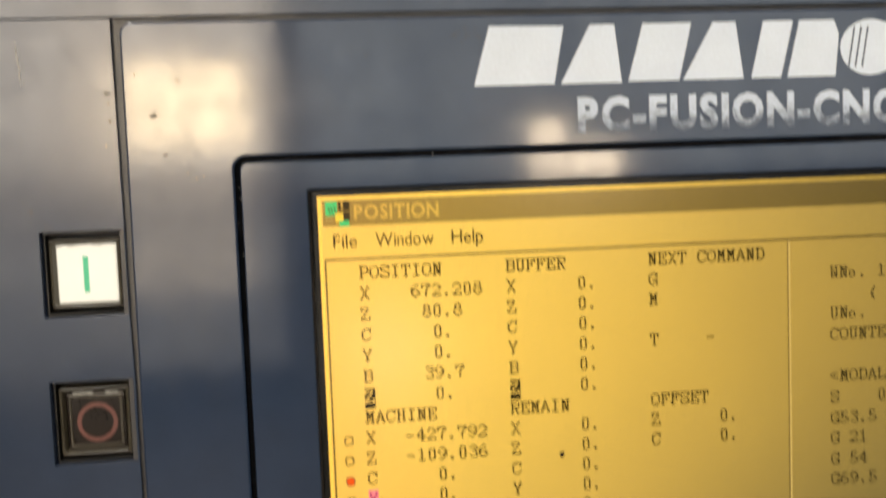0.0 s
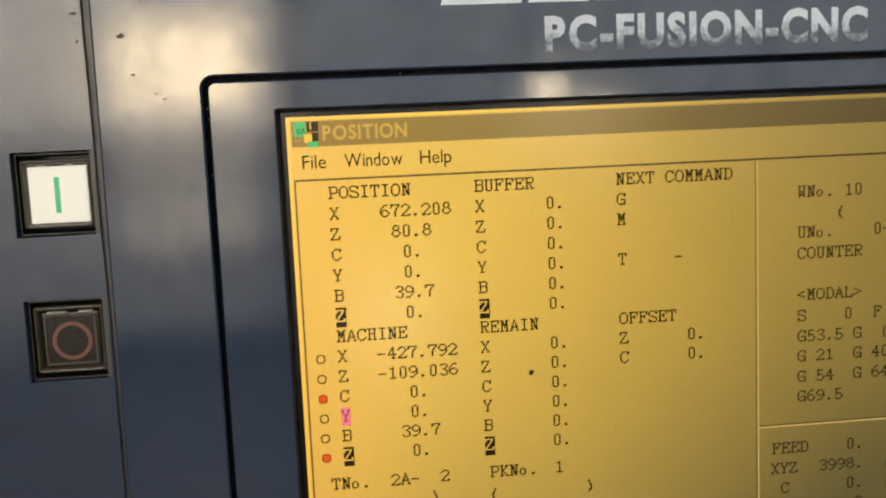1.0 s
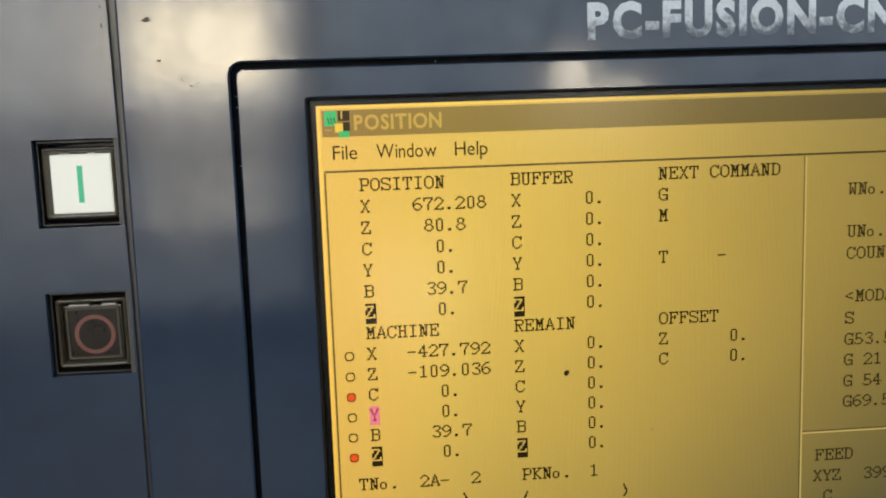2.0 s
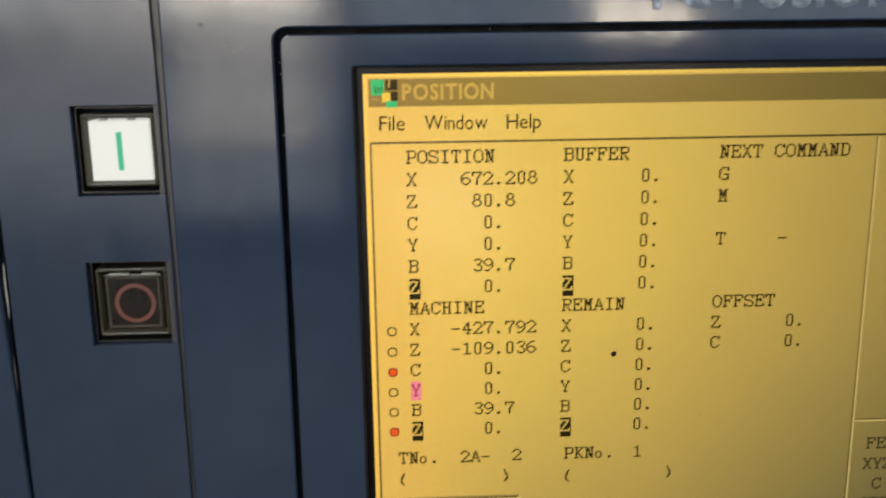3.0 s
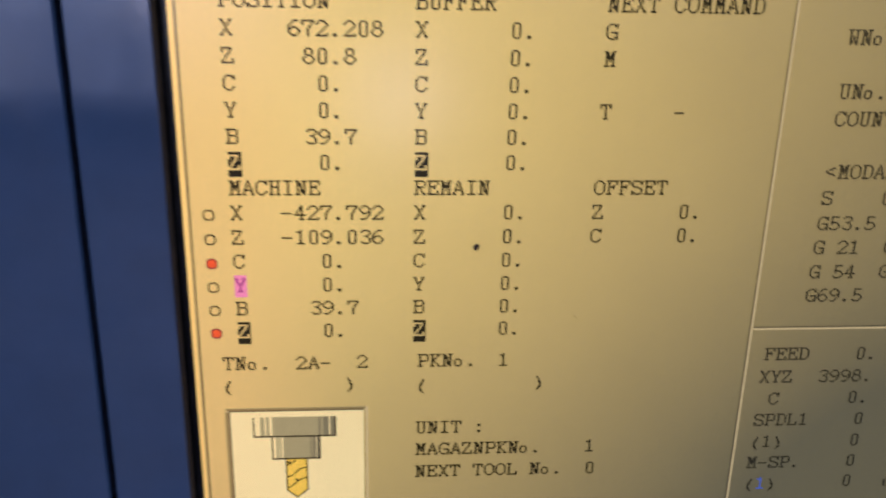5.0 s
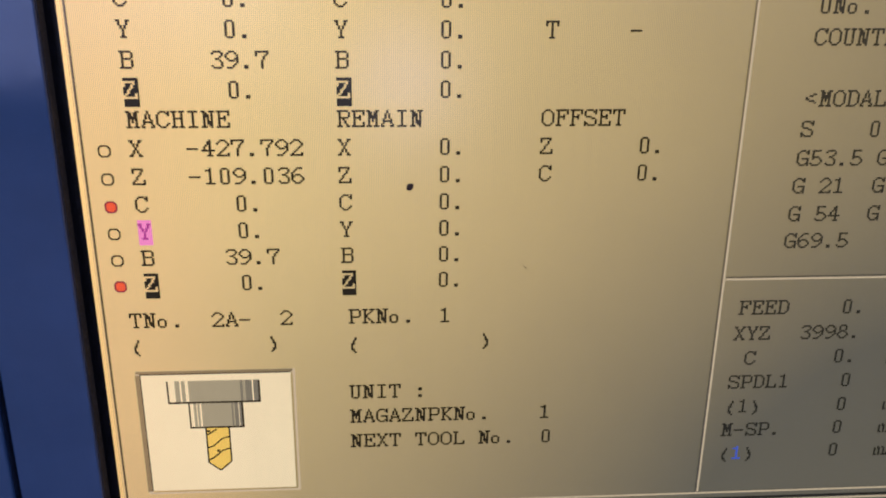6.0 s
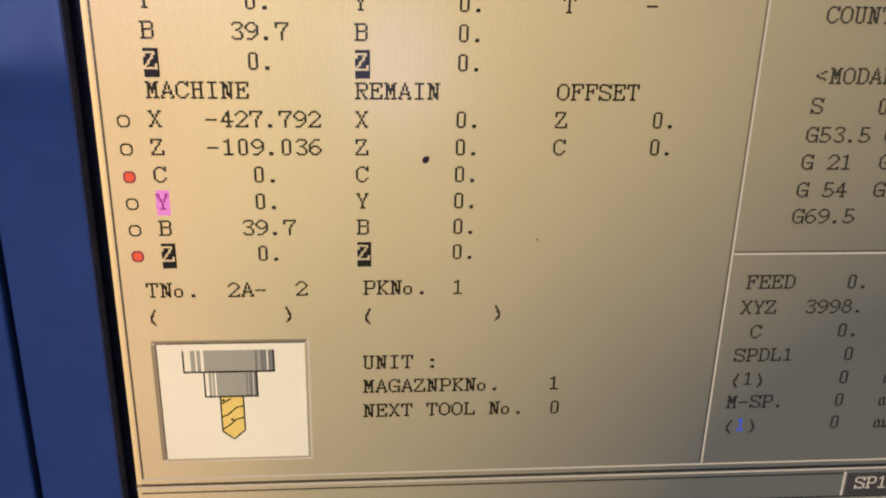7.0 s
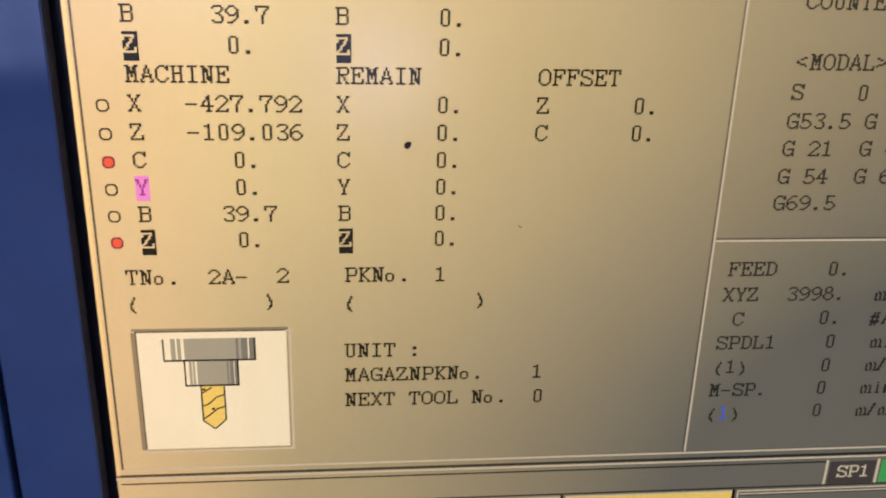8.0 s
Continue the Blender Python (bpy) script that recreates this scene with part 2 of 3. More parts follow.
    rag.inputs["Scale"].default_value, rag.inputs["Detail"].default_value, rag.inputs["Roughness"].default_value = 420, 7, 0.7
    l.new(g.outputs["Position"], rag.inputs["Vector"])
    total = n.new("ShaderNodeMath")
    total.operation = "ADD"
    l.new(rag.outputs["Fac"], total.inputs[0])
    l.new(up.outputs[0], total.inputs[1])
    cut = n.new("ShaderNodeMapRange")
    cut.inputs["From Min"].default_value, cut.inputs["From Max"].default_value = 0.50, 0.78
    l.new(total.outputs[0], cut.inputs["Value"])
    mix = n.new("ShaderNodeMix")
    mix.data_type = "RGBA"
    l.new(cut.outputs[0], mix.inputs[0])
    l.new(b.inputs["Base Color"].links[0].from_socket, mix.inputs[6])
    mix.inputs[7].default_value = (*bare, 1)
    l.new(mix.outputs[2], b.inputs["Base Color"])


rub_off(WORN, 1.5151, 1.5242, (0.09, 0.11, 0.15))
DULL_RED = material("dull_red_print", (0.135, 0.038, 0.028), 0.4, grain=0.2, scale=300)
LIT = glowing("lit_white_lens", (1.0, 0.99, 0.90), 0.66, (0.22, 0.22, 0.21))
GREEN = glowing("lit_green_mark", (0.02, 0.46, 0.24), 0.62, (0.02, 0.2, 0.1))
WALL = material("cream_wall_paint", (0.30, 0.29, 0.26), 0.7, grain=0.12, scale=1.2)
DADO = material("dark_unseen_wall", (0.036, 0.04, 0.045), 0.6, grain=0.2, scale=1.5)
CONCRETE = material("concrete_floor", (0.058, 0.056, 0.054), 0.5, grain=0.25, scale=2)
CEILING = material("ceiling_paint", (0.35, 0.35, 0.34), 0.8, grain=0.1, scale=1)
STEEL = material("window_steel", (0.10, 0.11, 0.11), 0.5, grain=0.2, scale=12)
FROST = glowing("frosted_pane", (1.0, 0.875, 0.75), WINDOW_BAND)
# lower and side panes: glow levels set to suit the console's reflections
LOWER_PANES = [glowing("lower_pane", (0.95, 0.93, 0.9), WINDOW_BAND * k) for k in (0.9, 1.4)]
SIDE_PANE = glowing("side_pane", (1.0, 0.86, 0.74), WINDOW_BAND * 0.72)
COOL = glowing("cool_frosted_pane", (0.85, 0.93, 1.0), WINDOW_COOL)
CLEAR = glowing("clear_pane", (1.0, 0.86, 0.68), WINDOW_OPEN * 1.2)
SKY = glowing("open_pane", (1.0, 0.79, 0.50), WINDOW_OPEN * 1.05)
# glow of an unseen panel, added to give the display a soft sheen
SHEEN_PANE = glowing("sheen_pane", (1.0, 0.95, 0.86), WINDOW_OPEN * 0.8)
# added glow beneath the clear pane, to lighten the enamel under its reflection
MID_GLOW = glowing("mid_glow_pane", (1.0, 0.88, 0.74), WINDOW_OPEN * 0.25)
TUBE_LIT = glowing("lit_tube", (0.93, 0.97, 1.0), TUBE)


# ---- building helpers ----
def X(a):
    return a * U


def Z(b):
    return 1.5 - b * U


def part(name, bm, mat, parent=None, label="", smooth=False):
    me = bpy.data.meshes.new(name)
    bmesh.ops.recalc_face_normals(bm, faces=bm.faces)
    bm.to_mesh(me)
    bm.free()
    me.materials.append(mat)
    if smooth:
        for p in me.polygons:
            p.use_smooth = True
    ob = new(name, me)
    ob.parent = parent
    return tagged(ob, label)


def bevelled(ob, width, segments=2):
    m = ob.modifiers.new("edge", "BEVEL")
    m.width, m.segments, m.limit_method, m.angle_limit = width, segments, "ANGLE", radians(40)
    m.harden_normals = False
    return ob


def thing(name, label, category, at=(0, 0, 0), group="", kind=""):
    e = new(name)
    e.empty_display_size = 0.01
    e.location = at
    return tagged(e, label, category, group, kind)


def box_bm(x0, y0, z0, x1, y1, z1):
    bm = bmesh.new()
    bmesh.ops.create_cube(bm, size=1)
    for v in bm.verts:
        v.co = Vector((x0 if v.co.x < 0 else x1, y0 if v.co.y < 0 else y1, z0 if v.co.z < 0 else z1))
    return bm


def ring_points(x0, z0, x1, z1, r, k=7):
    """A rounded rectangle in display dots, always 4 * k points."""
    pts = []
    for cx, cz, a in ((x1 - r, z0 + r, 0), (x0 + r, z0 + r, 90), (x0 + r, z1 - r, 180), (x1 - r, z1 - r, 270)):
        for i in range(k):
            t = radians(a + 90 * i / (k - 1))
            pts.append((cx + r * math.cos(t), cz - r * math.sin(t)))
    return pts


def rings(loops, close_first=False, close_last=False):
    """A skin over loops of (points, y)."""
    bm = bmesh.new()
    rows = [[bm.verts.new((X(a), y, Z(b))) for a, b in pts] for pts, y in loops]
    n = len(rows[0])
    for p, q in zip(rows, rows[1:]):
        for i in range(n):
            j = (i + 1) % n
            bm.faces.new((p[i], p[j], q[j], q[i]))
    if close_first:
        bm.faces.new(rows[0])
    if close_last:
        bm.faces.new(rows[-1])
    return bm


def frame_plate(outer, ro, hole, rh, y_front, thick, lip):
    """A plate with rounded corners, a rounded hole and softened edges."""
    def grow(b, d):
        return (b[0] - d, b[1] - d, b[2] + d, b[3] + d)
    s = lip * U
    o = lambda d, y: (ring_points(*grow(outer, -d), max(ro - d, 0.2)), y)
    h = lambda d, y: (ring_points(*grow(hole, d), rh + d), y)
    return rings([o(0, y_front + thick), o(0, y_front + s), o(lip * 0.3, y_front + s * 0.3), o(lip, y_front),
                  h(lip, y_front), h(lip * 0.3, y_front + s * 0.3), h(0, y_front + s), h(0, y_front + thick)])


def pierced(xs, zs, holes, y_front, thick):
    """A plate on a grid of cells, with some cells left open."""
    bm = bmesh.new()
    solid = {(i, j) for i in range(len(xs) - 1) for j in range(len(zs) - 1)} - set(holes)
    def quad(*c):
        bm.faces.new([bm.verts.new(v) for v in c])
    f, b = y_front, y_front + thick
    for i, j in solid:
        x0, x1, z0, z1 = X(xs[i]), X(xs[i + 1]), Z(zs[j]), Z(zs[j + 1])
        for y in (f, b):
            quad((x0, y, z0), (x1, y, z0), (x1, y, z1), (x0, y, z1))
        if (i - 1, j) not in solid:
            quad((x0, f, z0), (x0, b, z0), (x0, b, z1), (x0, f, z1))
        if (i + 1, j) not in solid:
            quad((x1, f, z0), (x1, b, z0), (x1, b, z1), (x1, f, z1))
        if (i, j - 1) not in solid:
            quad((x0, f, z0), (x0, b, z0), (x1, b, z0), (x1, f, z0))
        if (i, j + 1) not in solid:
            quad((x0, f, z1), (x0, b, z1), (x1, b, z1), (x1, f, z1))
    bmesh.ops.remove_doubles(bm, verts=bm.verts, dist=1e-6)
    return bm


def polygon(points, y):
    bm = bmesh.new()
    bm.faces.new([bm.verts.new((X(a), y, Z(b))) for a, b in points])
    return bm


def slab(points, y, thick):
    bm = bmesh.new()
    f = [bm.verts.new((X(a), y, Z(b))) for a, b in points]
    k = [bm.verts.new((X(a), y + thick, Z(b))) for a, b in points]
    bm.faces.new(f)
    bm.faces.new(k[::-1])
    for i in range(len(f)):
        j = (i + 1) % len(f)
        bm.faces.new((f[i], k[i], k[j], f[j]))
    return bm


# ---- lettering: outlines of the built-in font, set on a fixed pitch ----
GLYPHS = {}
SERIFS = dict(B="tl bl", D="tl bl", E="tl bl", F="tl bl", P="tl bl", R="tl bl br", I="tc bc", M="tl tr bl br", N="tl bl tr", T="bc", U="tl tr",
              X="tl tr bl br", Y="tl tr bc", A="bl br", H="tl tr bl br", L="tl bl", W="tl tr", m="bl br", i="bc", n="bl br")
SERIFS["1"] = "bc"


def glyph(c, bold=0.0):
    if (c, bold) not in GLYPHS:
        cu = bpy.data.curves.new("glyph", "FONT")
        cu.body, cu.size, cu.resolution_u, cu.offset = c, 1.0, 3, bold
        ob = new("glyph", cu)
        bpy.context.view_layer.update()
        me = bpy.data.meshes.new_from_object(ob.evaluated_get(bpy.context.evaluated_depsgraph_get()))
        verts = [tuple(v.co[:2]) for v in me.vertices]
        faces = [tuple(p.vertices) for p in me.polygons]
        bpy.data.objects.remove(ob)
        bpy.data.meshes.remove(me)
        bpy.data.curves.remove(cu)
        GLYPHS[c, bold] = (verts, faces)
    return GLYPHS[c, bold]


def span(c, bold=0.0):
    v = glyph(c, bold)[0]
    xs, ys = [a for a, b in v], [b for a, b in v]
    return min(xs), max(xs), min(ys), max(ys)


CAP = span("H")[3]
WIDE = dict(M=7, W=7, N=7, X=7, Y=7, A=7, H=7, U=7, T=7, K=7, V=7, m=7, I=1, i=1)
WIDE.update({"1": 1, "-": 6, "(": 3, ")": 3, "/": 5, "<": 6, ">": 6, "#": 6})
ROWS = 10
MATRIX = {}


# dot patterns of the display's fixed-pitch capitals and figures, rows from the top
DOT_ROWS = {
    "A": "...#... ...#... ..#.#.. ..#.#.. ..#.#.. .#...#. .#####. .#...#. #.....# ##...##",
    "B": "######. .#....# .#....# .#....# .#####. .#....# .#....# .#....# .#....# ######.",
    "C": "..###.# .#...## #.....# #...... #...... #...... #...... #.....# .#...#. ..###..",
    "D": "#####.. .#...#. .#....# .#....# .#....# .#....# .#....# .#....# .#...#. #####..",
    "E": "####### .#....# .#....# .#..#.. .####.. .#..#.. .#..... .#....# .#....# #######",
    "F": "####### .#....# .#....# .#..#.. .####.. .#..#.. .#..... .#..... .#..... ###....",
    "G": "..###.# .#...## #.....# #...... #...... #..#### #.....# #.....# .#...## ..###.#",
    "H": "###.### .#...#. .#...#. .#...#. .#####. .#...#. .#...#. .#...#. .#...#. ###.###",
    "I": ".#####. ...#... ...#... ...#... ...#... ...#... ...#... ...#... ...#... .#####.",
    "K": "###.### .#...#. .#..#.. .#.#... .##.... .##.... .#.#... .#..#.. .#...#. ###..##",
    "L": "###.... .#..... .#..... .#..... .#..... .#..... .#..... .#....# .#....# #######",
    "M": "##...## .##.##. .##.##. .#####. .#####. .#.#.#. .#.#.#. .#...#. .#...#. ###.###",
    "N": "##..### .##..#. .###.#. .###.#. .#.#.#. .#.#.#. .#.###. .#.###. .#..##. ###..#.",
    "O": "..###.. .#...#. #.....# #.....# #.....# #.....# #.....# #.....# .#...#. ..###..",
    "P": "######. .#....# .#....# .#....# .#....# .#####. .#..... .#..... .#..... ###....",
    "R": "######. .#....# .#....# .#....# .#####. .#.#... .#..#.. .#..#.. .#...#. ###..##",
    "S": ".####.# #....## #.....# #...... .###... ....##. ......# #.....# ##....# #.####.",
    "T": "####### #..#..# #..#..# ...#... ...#... ...#... ...#... ...#... ...#... ..###..",
    "U": "###.### .#...#. .#...#. .#...#. .#...#. .#...#. .#...#. .#...#. .#...#. ..###..",
    "W": "###.### .#...#. .#...#. .#...#. .#.#.#. .#.#.#. .#.#.#. .##.##. .##.##. .#...#.",
    "X": "##...## .#...#. ..#.#.. ..#.#.. ...#... ...#... ..#.#.. ..#.#.. .#...#. ##...##",
    "Y": "##...## .#...#. .#...#. ..#.#.. ..#.#.. ...#... ...#... ...#... ...#... ..###..",
    "Z": "######. #....#. #...#.. ....#.. ...#... ..#.... ..#.... .#....# #.....# #######",
    "0": "..###.. .#...#. .#...#. .#...#. .#...#. .#...#. .#...#. .#...#. .#...#. ..###..",
    "1": "...#... .###... ...#... ...#... ...#... ...#... ...#... ...#... ...#... .#####.",
    "2": "..###.. .#...#. #.....# ......# .....#. ....#.. ...#... ..#.... .#....# #######",
    "3": "..####. .#....# ......# .....#. ...##.. .....#. ......# ......# .#....# ..####.",
    "4": "....#.. ...##.. ...##.. ..#.#.. .#..#.. .#..#.. ####### ....#.. ....#.. ...###.",
    "5": ".#####. .#..... .#..... .#..... .####.. .#...#. ......# ......# #....#. .####..",
    "6": "...###. ..#.... .#..... #...... #.###.. ##...#. #.....# #.....# .#...#. ..###..",
    "7": "####### #.....# #....#. ....#.. ....#.. ...#... ...#... ...#... ...#... ...#...",
    "8": "..###.. .#...#. .#...#. .#...#. ..###.. .#...#. #.....# #.....# .#...#. ..###..",
    "9": "..###.. .#...#. #.....# #.....# .#...## ..###.# ......# .....#. ....#.. .###...",
    "o": "....... ....... ....... ....... .###... #...#.. #...#.. #...#.. #...#.. .###...",
    "(": "....... ....#.. ....#.. ...#... ...#... ..##... ..#.... ..#.... ..#.... ..##... ...#... ....#..",
    ")": "....... ..#.... ..#.... ...#... ...#... ...##.. ....#.. ....#.. ....#.. ...##.. ...#... ..#....",
    "-": "....... ....... ....... ....... ....... ######. ....... ....... ....... .......",
}


def matrix(c):
    """The character's outline laid on the display's raster: the dots it covers, as (column, row) from the top."""
    if c in MATRIX:
        return MATRIX[c]
    if c == ".":
        MATRIX[c] = {(2, 8), (3, 8), (2, 9), (3, 9)}
        return MATRIX[c]
    if c == ":":
        MATRIX[c] = {(x, y) for x in (2, 3) for y in (3, 4, 8, 9)}
        return MATRIX[c]
    if c in DOT_ROWS:
        MATRIX[c] = {(x, y) for y, line in enumerate(DOT_ROWS[c].split()) for x, dot in enumerate(line) if dot == "#"}
        return MATRIX[c]
    heavy = -0.016 if c in "MWm" else -0.019 if c.isdigit() else -0.02 if c in "()-<>" else -0.006 if c in "ZSX" else 0.0
    v, f = glyph(c, heavy)
    a0, a1, b0, b1 = span(c, heavy)
    left = SERIFS.get(c, "").startswith("tl bl") and c not in "MXHN"
    w = WIDE.get(c, 6) - (1 if left else 0)
    k = ROWS / CAP
    pts = np.array([((p - a0) / (a1 - a0) * w, ROWS - q * k) for p, q in v])
    cols, rows_, n = 8, 14, 5
    g = (np.arange(n) + 0.5) / n
    sx = (np.arange(cols)[:, None] + g[None, :]).ravel()
    sy = (np.arange(rows_)[:, None] + g[None, :]).ravel()
    gx, gy = np.meshgrid(sx, sy, indexing="ij")
    inside = np.zeros(gx.shape, bool)
    for face in f:
        q = pts[list(face)]
        odd = np.zeros(gx.shape, bool)
        for e in range(len(q)):
            (x1, y1), (x2, y2) = q[e], q[(e + 1) % len(q)]
            if y1 != y2:
                odd ^= ((y1 > gy) != (y2 > gy)) & (gx < (x2 - x1) * (gy - y1) / (y2 - y1) + x1)
        inside |= odd
    cover = inside.reshape(cols, n, rows_, n).mean(axis=(1, 3))
    shift = (1 if left else 0) + (3 if c in "Ii1" else 2 if c in "()" else 0)
    out = {(x + shift, y) for x in range(cols) for y in range(rows_) if cover[x, y] > 0.35}
    for mark in SERIFS.get(c, "").split():
        y = 0 if mark[0] == "t" else ROWS - 1
        xs = [x for x, yy in out if yy == y] or [shift]
        lo, hi = min(xs), max(xs)
        if mark[1] == "l":
            out |= {(max(lo - 1, 0), y), (lo, y), (lo + 1, y)}
        elif mark[1] == "r":
            out |= {(hi - 1, y), (hi, y), (min(hi + 1, 7), y)}
        else:
            m = (lo + hi) // 2
            out |= {(m - 1, y), (m, y), (m + 1, y)} | ({(m - 2, y), (m + 2, y)} if c == "1" else set())
    if c == "1":
        out |= {(shift - 1, 1), (shift - 2, 2)}
    MATRIX[c] = out
    return out


def typed(name, text, x, base, mat, parent, height=10.0, pitch=8.0, y=-0.0003, label=""):
    """Fixed-pitch display writing: starts at x, stands on base, in display dots; runs of dots are joined."""
    verts, faces = [], []
    for n, c in enumerate(text):
        if c == " ":
            continue
        lit = matrix(c)
        for (cx, cy) in sorted(lit):
            if (cx - 1, cy) in lit:
                continue
            run = 1
            while (cx + run, cy) in lit:
                run += 1
            a, b = x + n * pitch + cx, base - ROWS + cy * 0.94
            i = len(verts)
            verts.extend([(a - 0.16, b - 0.1), (a + run + 0.16, b - 0.1), (a + run + 0.16, b + 1.04), (a - 0.16, b + 1.04)])
            faces.append((i, i + 1, i + 2, i + 3))
    me = bpy.data.meshes.new(name)
    me.from_pydata([(X(a), y, Z(b)) for a, b in verts], [], faces)
    me.materials.append(mat)
    ob = new(name, me)
    ob.parent = parent
    return tagged(ob, label)


def set_text(name, text, x0, x1, base, height, mat, parent, y, bold=0.0, label=""):
    """Proportional writing fitted between x0 and x1."""
    verts, faces, pen = [], [], 0.0
    for c in text:
        if c == " ":
            pen += 0.3
            continue
        v, f = glyph(c, bold)
        a0, a1, b0, b1 = span(c, bold)
        i = len(verts)
        verts.extend([(pen + p - a0, q) for p, q in v])
        faces.extend([tuple(j + i for j in t) for t in f])
        pen += a1 - a0 + 0.09
    s = (x1 - x0) / (pen - 0.09)
    me = bpy.data.meshes.new(name)
    me.from_pydata([(X(x0 + a * s), y, Z(base - b * height / CAP)) for a, b in verts], [], faces)
    me.materials.append(mat)
    ob = new(name, me)
    ob.parent = parent
    return tagged(ob, label)


def printed_letters(text, x0, x1, base, height, bold):
    """Letters printed on the console, each a part of its own."""
    widths = [span(c, bold)[1] - span(c, bold)[0] for c in text]
    s, pen = (x1 - x0) / (sum(widths) + 0.09 * (len(text) - 1)), 0.0
    for c, w in zip(text, widths):
        v, f = glyph(c, bold)
        a0 = span(c, bold)[0]
        me = bpy.data.meshes.new("printed_letter")
        me.from_pydata([(X(x0 + (pen + p - a0) * s), F - 0.0001, Z(base - q * height / CAP)) for p, q in v], [], f)
        me.materials.append(WORN)
        tagged(new("printed_letter", me), "worn white printed letter").parent = console
        pen += w + 0.09


# ---- the hall: unseen and assumed, its tones set for the console's reflections ----
def wall(name, x0, y0, z0, x1, y1, z1, mat, label):
    return tagged(part(name, box_bm(x0, y0, z0, x1, y1, z1), mat), label, "wall", kind="structure")


tagged(part("floor", box_bm(-4.5, -6.5, -0.1, 4.5, 2.0, 0.0), CONCRETE), "worn grey concrete workshop floor", "floor", kind="structure")
tagged(part("ceiling", box_bm(-4.5, -6.5, 3.6, 4.5, 2.0, 3.7), CEILING), "pale painted workshop ceiling", "ceiling", kind="structure")
wall("wall_east", 4.5, -6.5, 0, 4.7, 2.0, 3.6, WALL, "cream painted workshop side wall")
wall("wall_west", -4.7, -6.5, 0, -4.5, 2.0, 3.6, WALL, "cream painted workshop side wall")
wall("wall_north", -4.7, 2.0, 0, 4.7, 2.2, 3.6, WALL, "cream painted workshop wall behind the machine")

# unseen wall behind the camera: dark below to darken reflections, two wide openings above
W1, W2 = (-3.6, -0.48, 0.2, 3.2), (-0.3, 4.3, 1.5, 3.2)


def joined(boxes):
    bm = bmesh.new()
    for b in boxes:
        one = box_bm(*b)
        me = bpy.data.meshes.new("tmp")
        one.to_mesh(me)
        one.free()
        bm.from_mesh(me)
        bpy.data.meshes.remove(me)
    return bm


S0, S1 = -6.7, -6.5
# wall opening for the added sheen panel
SHEEN_BOX = (0.02, 0.5, 0.03, 0.5)
tagged(part("wall_south", joined([(-4.5, S0, 1.0, W1[0], S1, 3.6), (W1[0], S0, 3.2, W2[1], S1, 3.6), (W1[1], S0, 1.0, W2[0], S1, 3.2), (W2[0], S0, 1.0, W2[1], S1, 1.5), (W2[1], S0, 1.0, 4.5, S1, 3.6)]), WALL),
       "cream painted workshop wall with two window openings", "wall", kind="structure")
tagged(part("dado", joined([(-4.5, S0, 0, W1[0], S1 + 0.02, 0.999), (W1[0], S0, 0, W1[1], S1 + 0.02, W1[2]), (W1[1], S0, 0, SHEEN_BOX[0], S1 + 0.02, 0.999), (SHEEN_BOX[0], S0, 0, SHEEN_BOX[1], S1 + 0.02, SHEEN_BOX[2]), (SHEEN_BOX[0], S0, SHEEN_BOX[3], SHEEN_BOX[1], S1 + 0.02, 0.999), (SHEEN_BOX[1], S0, 0, 4.5, S1 + 0.02, 0.999)]), DADO), "unseen dark lower wall, added to darken low reflections", "wall", kind="structure")


def window(name, xs, zs, plain, bright, clear, label, low=(), half=()):
    """A steel window of panes on a grid; bright names the clear ones, half the middling ones."""
    e = thing(name, label, "window", kind="structure")
    for i in range(len(xs) - 1):
        for j in range(len(zs) - 1):
            part("pane", box_bm(xs[i] + 0.015, -6.62, zs[j] + 0.015, xs[i + 1] - 0.015, -6.61, zs[j + 1] - 0.015), clear if (i, j) in bright else MID_GLOW if (i, j) in half else low[j] if j < len(low) else SIDE_PANE if xs[i + 1] < -1.5 else plain, e)
    for x in xs:
        part("glazing_bar", box_bm(x - 0.014, -6.64, zs[0], x + 0.014, -6.58, zs[-1]), STEEL, e)
    for z in zs:
        part("glazing_bar", box_bm(xs[0], -6.639, z - 0.014, xs[-1], -6.581, z + 0.014), STEEL, e)
    return e


# windows inferred from reflections; pane sizes and glow fitted to the camera's view
window("window_1", [-3.6, -2.8, -2.2, -1.63, -0.66, -0.48], [0.2, 0.75, 1.3, 1.80, 2.44, 3.2], FROST, {(3, 3)}, SKY, "tall frosted steel window with one clear bright pane", LOWER_PANES, {(3, 2), (3, 1)})
window("window_2", [-0.3, 0.6, 1.36, 1.66, 2.1, 3.2, 4.3], [1.5, 1.74, 1.96, 3.2], COOL, {(2, 0), (2, 1), (3, 0)}, CLEAR, "wide frosted steel window with a small clear pane")

# no known source here: a glowing panel added for the display's sheen
window("sheen_panel", [SHEEN_BOX[0], 0.26, SHEEN_BOX[1]], [SHEEN_BOX[2], SHEEN_BOX[3]], SHEEN_PANE, set(), SHEEN_PANE, "unseen glowing panel added for the display's sheen")


# unseen battens, assumed and added for general light
def ceiling_lamp(x):
    e = thing("ceiling_lamp", "assumed unseen fluorescent batten, added for general light", "lamp", (x, -2.0, 3.6), "ceiling battens")
    part("housing", box_bm(-0.16, -1.3, -0.09, 0.16, 1.3, 0.0), STEEL, e)
    for s in (-0.07, 0.07):
        bm = bmesh.new()
